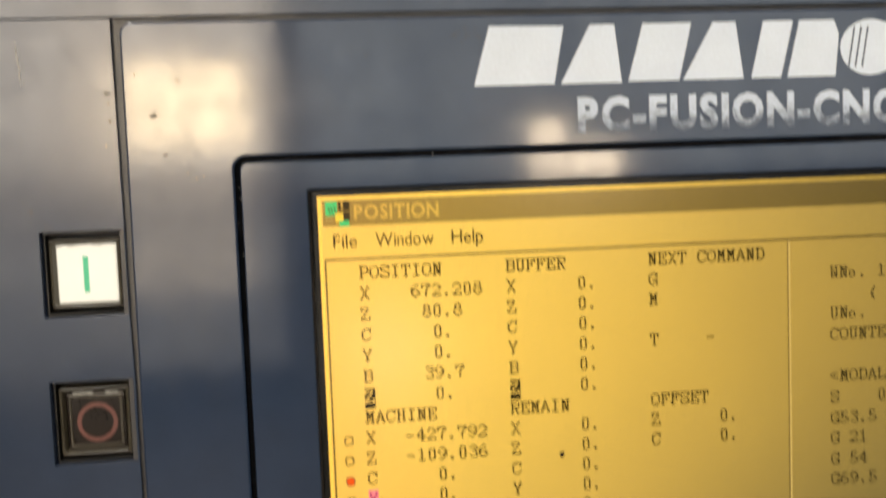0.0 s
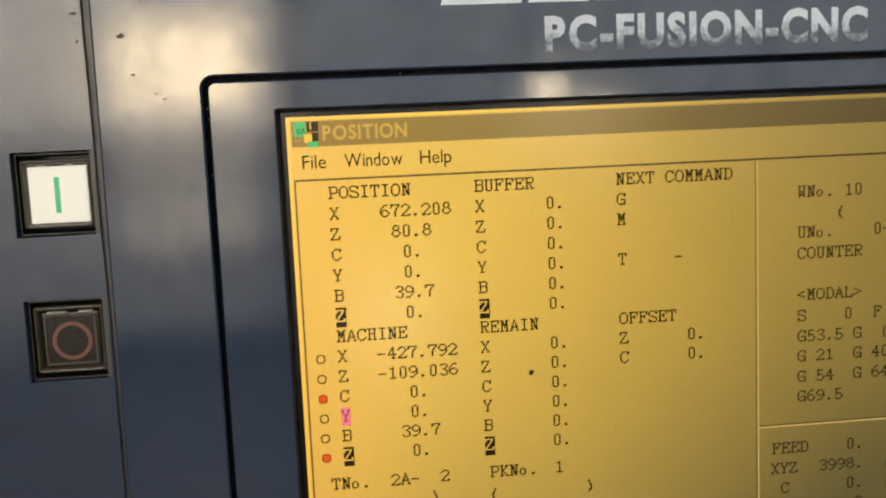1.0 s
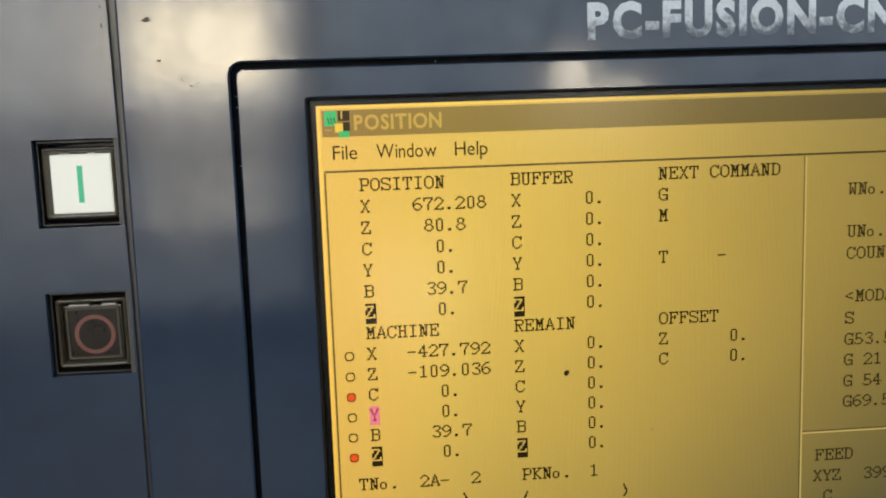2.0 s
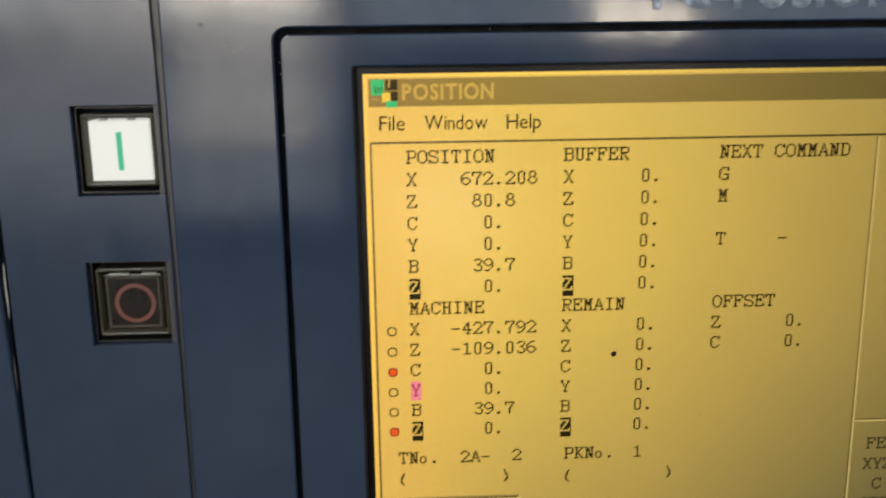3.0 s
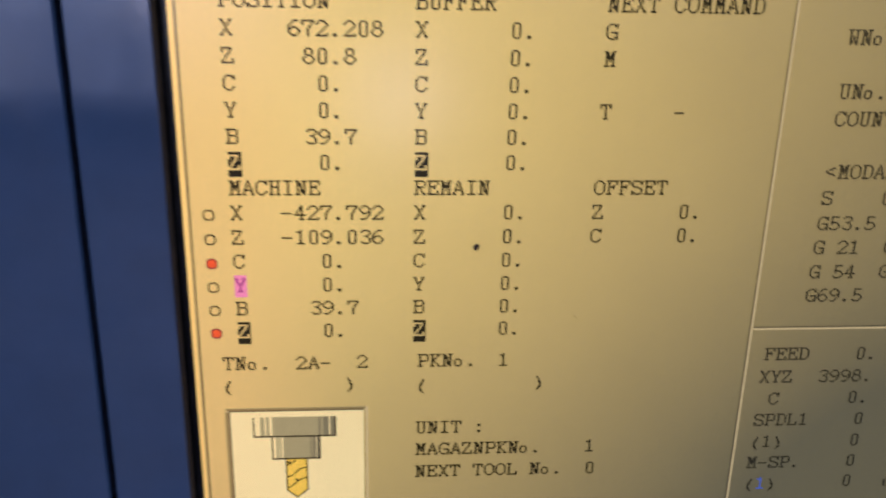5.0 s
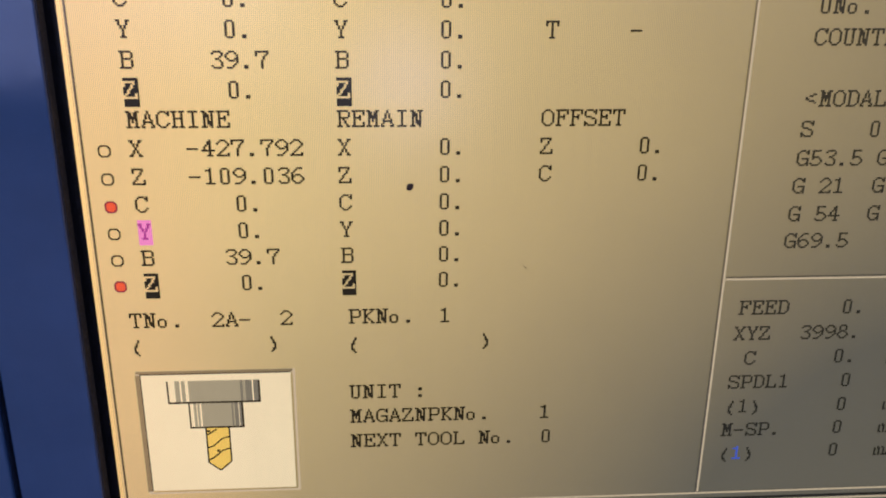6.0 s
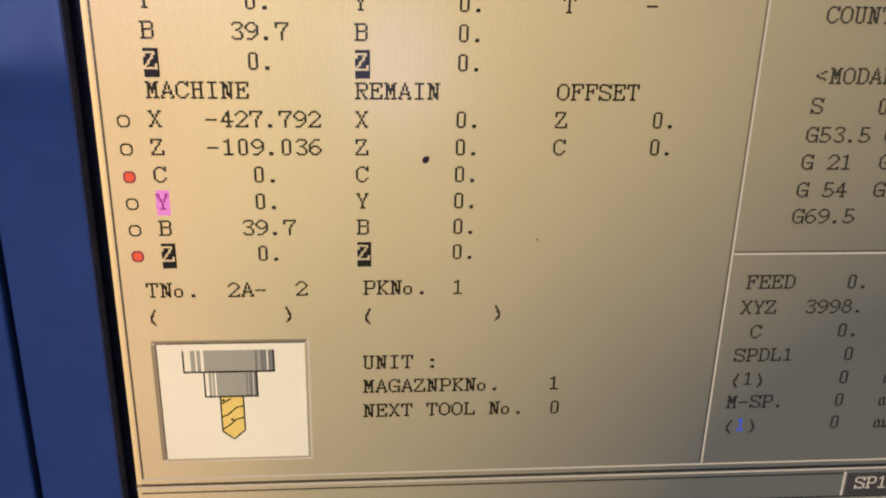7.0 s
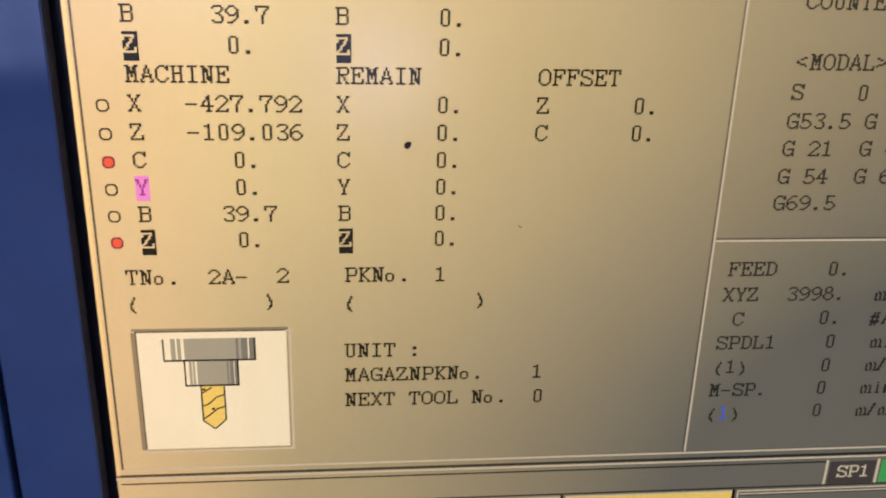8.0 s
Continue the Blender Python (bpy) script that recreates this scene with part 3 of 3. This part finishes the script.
        bmesh.ops.create_cone(bm, segments=12, radius1=0.018, radius2=0.018, depth=2.4, cap_ends=True, matrix=Matrix.Translation((s, 0, -0.12)) @ Matrix.Rotation(radians(90), 4, "X"))
        part("tube", bm, TUBE_LIT, e)


ceiling_lamp(-0.7)
ceiling_lamp(1.9)

# ---- the console ----
console = thing("control_console", "slate-blue enamelled machine control console with worn paint", "control panel")
F = -D
tagged(part("cabinet", box_bm(X(-420), 0.012, 0.0, X(900), 0.55, Z(-260)), PAINT_OUTER, console), "slate enamelled console carcass")
tagged(part("pedestal", box_bm(X(-420), 0.0, 0.0, X(900), 0.0119, Z(700)), PAINT_OUTER, console))
# the fascia's upright edge leans away from the side panel towards the top, so that their joint widens
fascia_bm = frame_plate((-139.0, -127.4, 776, 640), 9, (-61.2, -28.8, 696, 512), 9, F, 0.012, 1.6)
for v in fascia_bm.verts:
    if v.co.x < X(-120):
        v.co.x += X(2.4) * min(max((v.co.z - Z(200)) / (Z(-127) - Z(200)), 0.0), 1.0)
bevelled(part("fascia", fascia_bm, PAINT, console), 0.0001, 1)
part("gasket", frame_plate((-66, -34, 700, 516), 9, (-53, -20, 688, 504), 5, F + 0.0046, 0.004, 0.5), GASKET, console, "black rubber gasket in the joint")
part("display_bezel", frame_plate((-57.0, -24.5, 692, 508), 6, (-8.8, -2.9, 643, 488), 2.0, F, 0.0045, 1.0), PAINT_BEZEL, console)
part("opening_liner", frame_plate((-8.7, -2.8, 642.9, 487.9), 2.0, (-7.9, -2.0, 642, 487), 1.6, F + 0.0005, 0.0035, 0.2), GASKET, console, "black liner round the display opening")
side_bm = pierced([-256.2, -201.2, -142.0, -140.8], [-129.7, 20.8, 82.8, 130.2, 191.8, 690], [(1, 1), (1, 3)], F, 0.012)
for v in side_bm.verts:
    if abs(v.co.x - X(-140.8)) < 1e-5:
        v.co.x = X(-142.6 if v.co.z > Z(0) else -141.3 if v.co.z > Z(100) else -140.4)
bevelled(part("side_panel", side_bm, PAINT_OUTER, console), 0.00035)
bevelled(part("top_panel", box_bm(X(-420), F, Z(-130.6), X(900), 0.011, Z(-262)), PAINT_OUTER, console), 0.0003)
part("joint_strip", box_bm(X(-146), F + 0.0014, Z(690), X(-134), 0.011, Z(-140)), JOINT, console, "dark joint behind the panel edges")
part("joint_strip", box_bm(X(-275), F + 0.0030, Z(690), X(-256), 0.011, Z(-140)), GASKET, console, "dark joint behind the panel edges")
part("joint_strip", box_bm(X(-300), F + 0.0015, Z(-120), X(790), 0.0111, Z(-140)), JOINT, console, "dark joint behind the panel edges")
bevelled(part("end_cover", slab([(-262.5, -129), (-262, 110), (-260.8, 170), (-259.6, 230), (-257.6, 330), (-257.2, 690), (-420, 690), (-420, -129)], F - 0.001, 0.012), PAINT_OUTER, console), 0.0006)

# white printed mark: slanted plain blocks and a striped disc
mark = part("printed_mark", slab([(118, -75), (130.5, -119), (187, -118), (179, -75)], F - 0.00008, 0.00008), LETTER, console, "white printed maker's mark")


def block(points):
    part("mark_block", slab(points, F - 0.00008, 0.00008), LETTER, mark)


block([(184, -75), (207, -118.5), (226, -118.5), (231, -75)])
block([(236, -75.5), (248, -118.5), (286, -118.5), (276, -75.5)])
block([(279, -75.5), (303, -118.5), (321, -118.5), (327, -75.5)])
block([(333, -75.5), (343, -118.5), (367, -118.5), (357, -75.5)])
block([(362, -75.5), (372, -118.5), (400, -118.5), (404, -108), (401, -75.5)])
disc = [(430 + 25 * math.cos(t / 24 * 2 * math.pi), -97 + 21.5 * math.sin(t / 24 * 2 * math.pi)) for t in range(24)]
block(disc)
for k in (0, 5.5, 11):
    part("stripe", slab([(411 + k, -82), (416 + k, -113), (417.4 + k, -113), (412.4 + k, -82)], F - 0.00012, 0.00003), PAINT, mark)
block([(461, -75.5), (470, -118.5), (486, -118.5), (479, -88), (500, -88), (497, -75.5)])
printed_letters("PC-FUSION-CNC", 196.2, 453, -39.4, 23.6, 0.045)


CHIP = material("bare_chip", (0.06, 0.05, 0.042), 0.6, grain=0.3, scale=300)
PALE = material("pale_scratch", (0.30, 0.29, 0.27), 0.5, grain=0.2, scale=300)


def chip(x, z, rx, rz, mat=CHIP, lean=0.0):
    """A small ragged chip or scratch in the enamel."""
    pts = []
    for t in range(11):
        k, a = 0.6 + 0.6 * random.random(), t / 11 * 2 * math.pi
        pts.append((x + rx * k * math.cos(a) + lean * rz * math.sin(a), z + rz * k * math.sin(a)))
    part("paint_chip", slab(pts, F - 0.00003, 0.00003), mat, console)


for c in ((-148, -77, 2.2, 1.4), (-146.6, -57, 0.9, 1.6), (-147, -70, 0.8, 0.9), (-116, -60, 3.0, 2.0), (-109, -32, 1.6, 1.2), (-98, -85, 1.2, 1.0), (-128, -90, 0.8, 1.2), (-150.5, -40, 0.7, 0.9),
          (-88, -14, 1.1, 0.7), (-94, -18, 0.9, 0.6), (-83, -16, 0.8, 0.5), (276, -103, 0.6, 0.6), (-60, 20, 0.5, 0.8), (-262.0, 330, 1.5, 2.6)):
    chip(*c)
chip(-207.4, -99, 0.8, 17, PALE, 0.06)
for x, z in ((-59.3, -6.0), (-59.0, 2.0), (-58.8, 44.0), (86.0, -26.6)):
    part("lint", slab([(x - 0.4, z - 0.5), (x + 0.3, z - 0.6), (x + 0.5, z + 0.3), (x - 0.2, z + 0.6)], F + 0.0042, 0.0003), PALE, console)
# a long pale and a shorter dark strip along the side panel's left edge
chip(-258.4, 148, 0.7, 26, PALE)
chip(-258.8, 210, 0.6, 14, CHIP)


def push_button(z0, lit):
    """A square illuminated push-button in its cut-out."""
    cx, cz = -171.6, z0 + 31.0
    if lit:
        b = thing("push_button", "lit white square push-button with a green bar", "push-button", (0, 0, 0), "power buttons")
    else:
        b = thing("push_button", "unlit black square push-button with a dull red ring", "push-button", (0, 0, 0), "power buttons")
    sq = lambda w, h, r, y: (ring_points(cx - w, cz - h, cx + w, cz + h, r), y)
    part("housing", rings([sq(29.6, 31.0, 1, F + 0.010), sq(29.6, 31.0, 1, F + 0.0030), sq(28.6, 30.0, 1.2, F + 0.0024), sq(27.6, 29.0, 1.2, F + 0.0024), sq(26.8, 27.4, 1.2, F + 0.0050), sq(26.8, 27.4, 1.2, F + 0.010)]), BLACK, b, "black housing")
    # smoked collar: an outer step, a flat land and a slope down to the lens
    part("collar", rings([sq(25.6, 25.6, 2, F + 0.010), sq(25.4, 25.4, 2, F + 0.0026), sq(24.8, 24.8, 2, F + 0.0018), sq(23.9, 23.9, 2, F + 0.0016), sq(22.9, 22.9, 1.6, F + 0.0018),
                          sq(21.6, 21.6, 1.4, F + 0.0032), sq(21.4, 21.4, 1.4, F + 0.010)]), SMOKE, b, "smoked translucent collar")
    cz += 0.8
    cap = part("cap", rings([sq(21.0, 21.0, 1.0, F + 0.010), sq(21.0, 21.0, 1.0, F + 0.0034), sq(20.7, 20.7, 1.0, F + 0.0031), sq(19.4, 19.4, 1.0, F + 0.0030)], close_last=True), LIT if lit else DARK_CAP, b, "glowing white lens" if lit else "dark lens")
    # pale pieces: tabs on the lit collar, painted glints on the unlit one
    for dx, w in ((-9.5, 2.6), (9.5, 2.4)) if lit else ((-8, 7.0), (13, 5.0)):
        part("tab_glint", box_bm(X(cx + dx - w), F + 0.0012, Z(cz - 21.4), X(cx + dx + w), F + 0.0030, Z(cz - 22.3)), TAB_GLINT, b, "pale tab and painted glint")
    if lit:
        part("legend", slab([(cx - 2.5, cz - 13.1), (cx + 1.3, cz - 13.1), (cx + 1.3, cz + 13.4), (cx - 2.5, cz + 13.4)], F + 0.0029, 0.00009), GREEN, cap, "green bar")
    else:
        # a brown rim of the lens and its ring
        part("lens_rim", rings([sq(19.0, 19.0, 1.2, F + 0.00296), sq(18.8, 18.8, 1.2, F + 0.0026), sq(17.8, 17.8, 1.2, F + 0.0026), sq(17.2, 17.2, 1.2, F + 0.00296)]), SMOKE, cap, "faint moulded rim of the lens")
        cz += 0.9
        pts = lambda r: [(cx + 0.6 + r * math.cos(t / 48 * 2 * math.pi), cz + r * math.sin(t / 48 * 2 * math.pi)) for t in range(48)]
        part("legend", rings([(pts(14.6), F + 0.0029), (pts(11.6), F + 0.0029)]), DULL_RED, cap, "dull red ring")
    return b


push_button(20.8, True)
push_button(130.0, False)

# ---- the display ----
display = thing("display_screen", "glowing yellowish flat display with a machine position page", "screen")
L1, L2, L3 = -0.0001, -0.0002, -0.0003
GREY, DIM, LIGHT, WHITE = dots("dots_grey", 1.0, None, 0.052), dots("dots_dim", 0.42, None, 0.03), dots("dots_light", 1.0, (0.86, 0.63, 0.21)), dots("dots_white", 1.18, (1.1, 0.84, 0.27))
# right page's ink lightened in colour, standing in for its viewing angle
RIGHT_INK = dots("dots_right_ink", 0.11, None, 0.016)
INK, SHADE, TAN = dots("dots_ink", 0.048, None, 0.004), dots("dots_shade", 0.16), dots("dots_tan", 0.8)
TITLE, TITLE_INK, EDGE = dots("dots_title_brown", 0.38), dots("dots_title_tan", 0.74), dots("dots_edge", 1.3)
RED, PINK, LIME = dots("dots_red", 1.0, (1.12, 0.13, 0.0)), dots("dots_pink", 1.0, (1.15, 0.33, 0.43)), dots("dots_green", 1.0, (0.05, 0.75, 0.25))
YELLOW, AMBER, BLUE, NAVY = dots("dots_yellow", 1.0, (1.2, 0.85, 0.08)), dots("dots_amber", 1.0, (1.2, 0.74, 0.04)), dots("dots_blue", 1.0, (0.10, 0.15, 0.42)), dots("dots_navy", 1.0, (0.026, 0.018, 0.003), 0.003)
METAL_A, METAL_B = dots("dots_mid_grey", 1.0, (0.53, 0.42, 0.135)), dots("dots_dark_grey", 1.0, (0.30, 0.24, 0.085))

part("black_border", rings([(ring_points(-14, -8, 648, 493, 1), 0.0012), (ring_points(-2.4, 3.0, 637, 482, 0.3), 0.0012)]), BORDER, display, "black border of the panel")
part("panel", polygon([(-2.6, 2.8), (637.4, 2.8), (637.4, 482.4), (-2.6, 482.4)], 0.0), GREY, display, "glowing grey-yellow panel")


def bar(name, x0, z0, x1, z1, mat, y=L1, parent=None, label=""):
    return part(name, polygon([(x0, z0), (x1, z0), (x1, z1), (x0, z1)], y), mat, parent or display, label)


# window frame
bar("edge_line", -2.4, 3.0, 637, 4.8, EDGE)
bar("edge_line", -2.4, 4.8, -0.2, 430, EDGE)
title = bar("title_bar", 1.2, 6.2, 633, 25.6, TITLE, L1, None, "dim title bar")
set_text("title", "POSITION", 24.6, 89.2, 20.8, 10.4, TITLE_INK, title, L2, 0.03)
icon = bar("icon", 3.2, 6.8, 12.2, 17.6, LIME, L2, title, "small green and black icon")
for dx in (0.0, 2.2, 4.4):
    part("icon_piece", polygon([(5.2 + dx, 11.6), (6.0 + dx, 11.6), (7.2 + dx, 16.0), (6.4 + dx, 16.0)], L3), INK, title)
for dx in (0.0, 2.0, 4.0):
    bar("icon_piece", 3.6 + dx, 20.0, 4.5 + dx, 20.8, LIGHT, L2, title)
bar("icon_piece", 13.2, 6.8, 21.6, 14.0, INK, L2, title)
bar("icon_piece", 15.2, 6.8, 16.4, 12.6, TAN, L3, title)
bar("icon_piece", 16.0, 15.0, 21.6, 21.5, INK, L2, title)
bar("icon_piece", 10.6, 15.8, 16.6, 22.4, YELLOW, L3, title)
bar("icon_piece", 13.4, 21.6, 21.0, 26.0, LIME, L3 - 0.0001, title)
for word, a, b in (("File", 8.2, 26.1), ("Window", 40.2, 84.6), ("Help", 98.2, 122.6)):
    set_text("menu_word", word, a, b, 42.2, 10.2, INK, display, L3, 0.0)
bar("frame_line", 1.4, 50.2, 633, 51.8, SHADE)
bar("frame_line", 1.0, 51.8, 2.3, 425, SHADE)
bar("frame_line", 367.6, 52.4, 369.0, 423.5, LIGHT)
bar("frame_line", 366.4, 52.4, 367.5, 423.5, DIM)
bar("frame_line", 369.4, 272.0, 633, 273.3, LIGHT)
bar("frame_line", 369.4, 270.8, 633, 271.9, DIM)
bar("frame_line", 0.4, 424.2, 634, 425.5, LIGHT)
bar("frame_line", -3, 428.6, 637, 430.6, SHADE)
bar("frame_line", -3, 431.2, 637, 432.6, LIGHT)

# left page
B0 = 66.6
row = lambda r: B0 + 16.0 * r
write = lambda s, x, z, mat=INK: typed("text_line", s, x, z, mat, display)
for s, x, r in (("POSITION", 26.6, 0), ("BUFFER", 139.3, 0), ("NEXT COMMAND", 252.4, 0), ("MACHINE", 26.6, 7), ("REMAIN", 139.6, 7), ("OFFSET", 252.6, 7)):
    write(s, x, row(r))
AXES = "XZCYBZ"
VALUES = (("672.208", 65.4), ("80.8", 73.4), ("0.", 81.4), ("0.", 81.4), ("39.7", 73.4), ("0.", 81.4))
MACHINE = (("-427.792", 57.4), ("-109.036", 57.4), ("0.", 81.4), ("0.", 81.4), ("39.7", 73.4), ("0.", 81.4))
for i, a in enumerate(AXES):
    for r0, vals in ((1, VALUES), (8, MACHINE)):
        z = row(r0 + i)
        for x in (26.6, 139.6):
            if i == 5:
                cell = bar("cell", x + 0.2, z - 11.8, x + 8.4, z + 3.9, NAVY, L2, None, "dark highlighted cell")
                typed("axis_letter", a, x + 0.4, z, GREY, cell)
            elif r0 == 8 and i == 3 and x < 100:
                cell = bar("cell", x - 0.2, z - 12.0, x + 7.6, z + 3.0, PINK, L2, None, "pink highlighted cell")
                typed("axis_letter", a, x, z, dots("dots_plum", 1.0, (0.55, 0.05, 0.2)), cell)
            else:
                write(a, x, z)
        write(vals[i][0], vals[i][1], z)
        write("0.", 195.4, z)
for s, x, r in (("G", 252.6, 1), ("M", 252.6, 2), ("T", 252.6, 4), ("-", 299.0, 4), ("Z", 252.6, 8), ("0.", 308.6, 8), ("C", 252.6, 9), ("0.", 308.6, 9)):
    write(s, x, row(r))
# axis lamps
def lamp_dot(z, lit):
    pts = lambda r: [(13.2 + a * r, z + b * r) for a, b in ((1, -.5), (1, .5), (.55, 1), (-.55, 1), (-1, .5), (-1, -.5), (-.55, -1), (.55, -1))]
    part("axis_mark", rings([(pts(3.5), L3), (pts(2.5), L3)]), dots("dots_outline", 0.065, None, 0.004) if not lit else dots("dots_maroon", 1.0, (0.35, 0.03, 0.02)), display)
    if lit:
        part("axis_mark", polygon(pts(2.6), L3), RED, display, "red mark")


for i, lit in enumerate((False, False, True, False, False, True)):
    lamp_dot(row(8 + i) - 3.9, lit)
for s, x, z in (("TNo.", 16.0, 297.6), ("2A-", 63.2, 297.8), ("2", 103.0, 297.4), ("PKNo.", 143.2, 297.4), ("1", 196.6, 297.6), ("(", 15.0, 314.0), (")", 94.6, 313.0),
                ("(", 142.2, 315.0), (")", 221.4, 314.0), ("UNIT :", 142.4, 348.0), ("MAGAZNPKNo.", 142.4, 365.0), ("1", 260.0, 365.2), ("NEXT TOOL No.", 142.4, 382.6), ("0", 261.6, 383.0)):
    write(s, x, z)

# right page
for s, x, z in (("WNo. 10", 402.0, 84.0), ("(", 434.8, 100.5), ("UNo.", 402.0, 117.0), ("0-", 466.8, 117.0), ("COUNTER", 402.0, 134.2), ("<MODAL>", 402.0, 168.3), ("S", 402.0, 185.7), ("0", 442.0, 185.9),
                ("F", 467.2, 186.0), ("G53.5 G", 402.0, 202.8), ("0", 475.0, 203.4), ("G 21  G 40", 402.0, 219.4), ("G 54  G 64", 402.0, 236.6), ("G69.5", 402.0, 253.4),
                ("FEED", 380.0, 296.6), ("0.", 444.6, 297.0), ("XYZ", 378.8, 313.9), ("3998.", 420.4, 314.0), ("C", 387.6, 331.0), ("0.", 444.6, 330.8), ("SPDL1", 379.4, 347.7), ("0", 452.0, 347.9),
                ("(1)", 379.4, 365.0), ("0", 452.0, 365.2), ("M-SP.", 379.0, 382.2), ("0", 452.0, 382.1), ("( )", 379.4, 399.6), ("0", 452.0, 399.2),
                ("mm/", 479.6, 314.8), ("#/", 479.6, 331.5), ("min", 483.4, 348.5), ("m/min", 483.4, 365.6), ("min", 483.4, 382.6), ("m/min", 483.4, 399.8)):
    write(s, x, z, RIGHT_INK)
write("1", 387.4, 399.6, BLUE)

# tool picture
tool = bar("tool_picture", 15.6, 325.8, 110.0, 412.2, LIGHT, L1, None, "white box with a drawn drill")
bar("picture_edge", 15.6, 325.8, 108.4, 327.5, DIM, L2, tool)
bar("picture_edge", 17.6, 327.5, 107.2, 328.4, SHADE, L2, tool)
bar("picture_edge", 15.2, 328.4, 17.6, 410.4, DIM, L2, tool)
bar("picture_edge", 17.6, 328.4, 18.4, 410.0, SHADE, L2, tool)
bar("picture_field", 18.4, 328.4, 107.2, 409.8, WHITE, L2, tool)
bar("picture_edge", 107.2, 328.4, 108.4, 410.4, TAN, L3, tool)
bar("picture_edge", 108.4, 327.0, 110.0, 412.2, LIGHT, L3, tool)
bar("picture_edge", 18.4, 409.8, 107.2, 410.8, TAN, L3, tool)
bar("picture_edge", 17.0, 410.8, 108.4, 412.2, LIGHT, L3, tool)


def turned(x0, x1, z0, z1):
    """A drawn cylinder: bands of grey and a dark outline."""
    w = x1 - x0
    for a, b, m in ((0, .08, WHITE), (.08, .13, METAL_A), (.13, .15, WHITE), (.15, .19, METAL_A), (.19, .225, WHITE), (.225, .79, METAL_A), (.79, .82, METAL_B), (.82, .85, METAL_A), (.85, .92, METAL_B), (.92, .935, WHITE), (.935, 1, METAL_B)):
        bar("drawn_band", x0 + a * w, z0, x0 + b * w, z1, m, L3, tool)
    bar("drawn_outline", x0, z1 - 0.9, x1, z1 + 0.3, INK, L3 - 0.0001, tool)
    bar("drawn_outline", x0 - 0.5, z0, x0 + 0.5, z1 + 0.3, INK, L3 - 0.0001, tool)
    bar("drawn_outline", x1 - 0.7, z0, x1 + 0.5, z1 + 0.3, INK, L3 - 0.0001, tool)


turned(33.6, 88.0, 332.6, 347.6)
turned(45.4, 77.2, 347.9, 365.0)
part("drawn_drill", polygon([(54.6, 365.3), (68.0, 365.3), (68.0, 389.0), (61.2, 395.4), (54.6, 389.8)], L3), AMBER, tool, "yellow drawn drill bit")
for a, b in (((54.2, 365.3), (54.2, 390)), ((68.2, 365.3), (68.2, 389.4)), ((54.6, 370), (60.5, 366.2)), ((54.6, 379.2), (58.2, 377.8)), ((58.2, 377.8), (63.4, 372.8)), ((63.4, 372.8), (68, 371.6)), ((54.6, 388.2), (58.2, 385.8)), ((58.2, 385.8), (63.4, 381.2)), ((63.4, 381.2), (68, 379.8)), ((54.4, 389.8), (61.2, 395.6)), ((61.2, 395.6), (68.2, 389.2))):
    dx, dz = b[0] - a[0], b[1] - a[1]
    q = 0.48 / math.hypot(dx, dz)
    part("drawn_outline", polygon([(a[0] - dz * q, a[1] + dx * q), (b[0] - dz * q, b[1] + dx * q), (b[0] + dz * q, b[1] - dx * q), (a[0] + dz * q, a[1] - dx * q)], L3 - 0.0001), INK, tool)

for x, z in ((55.8, 367.4), (60.8, 381.4)):
    bar("drawn_outline", x - 0.9, z - 0.8, x + 0.9, z + 0.8, INK, L3 - 0.0001, tool)

# status row and soft keys
bar("status_edge", 0, 435.0, 470, 436.2, SHADE)
bar("status_edge", 470.4, 434.4, 472.2, 454, LIGHT)
sp = bar("status_cell", 473.4, 435.6, 507, 453.8, dots("dots_slate", 1.0, (0.07, 0.05, 0.016)), L1, None, "dark status cell")
typed("status_text", "SP1", 479.4, 448.8, LIGHT, sp)
bar("status_edge", 507.4, 434.4, 509.4, 454, LIGHT)
bar("status_cell", 511.0, 435.6, 545, 453.8, dots("dots_leaf_green", 1.0, (0.10, 0.46, 0.03)), L1, None, "green status cell")
bar("status_edge", -1, 454.0, 637, 455.2, SHADE)
for i in range(6):
    x0, x1, lit = max(-2, -72.9 + i * 120.4), min(637, 45.1 + i * 120.4), i == 3
    k = bar("soft_key", x0 + 1.2, 456.4, x1, 481, AMBER if lit else GREY, L1, None, "amber soft key" if lit else "grey soft key")
    bar("key_edge", x0 + 1.2, 456.4, x1, 457.5, LIGHT, L2, k)
    bar("key_edge", x0 + 1.2, 457.5, x0 + 2.2, 481, LIGHT, L2, k)
    if not lit:
        bar("key_edge", x0 + 3.4, 459.0, x1 - 1.0, 459.9, LIGHT, L2, k)
        bar("key_edge", x0 + 3.4, 460.2, x1 - 1.0, 461.0, DIM, L2, k)
    bar("key_edge", x1, 455.4, x1 + 2.0, 481, INK, L2, k)

# specks of dirt on the display
def speck(x, z, r, lean=0.0):
    pts = [(x + r * (0.8 + 0.35 * random.random()) * math.cos(t / 9 * 2 * math.pi), z + r * (0.8 + 0.3 * random.random()) * math.sin(t / 9 * 2 * math.pi)) for t in range(9)]
    pts = [(a + lean * (b - z), b + 0.5 * lean * (a - x)) for a, b in pts]
    tagged(part("dirt_speck", slab(pts, L3 - 0.0002, 0.0002), DIRT), "dark speck of dirt on the display", "dirt", "display specks")


speck(179.4, 212.4, 2.3, -0.15)
speck(247.0, 262.2, 0.8, 1.0)
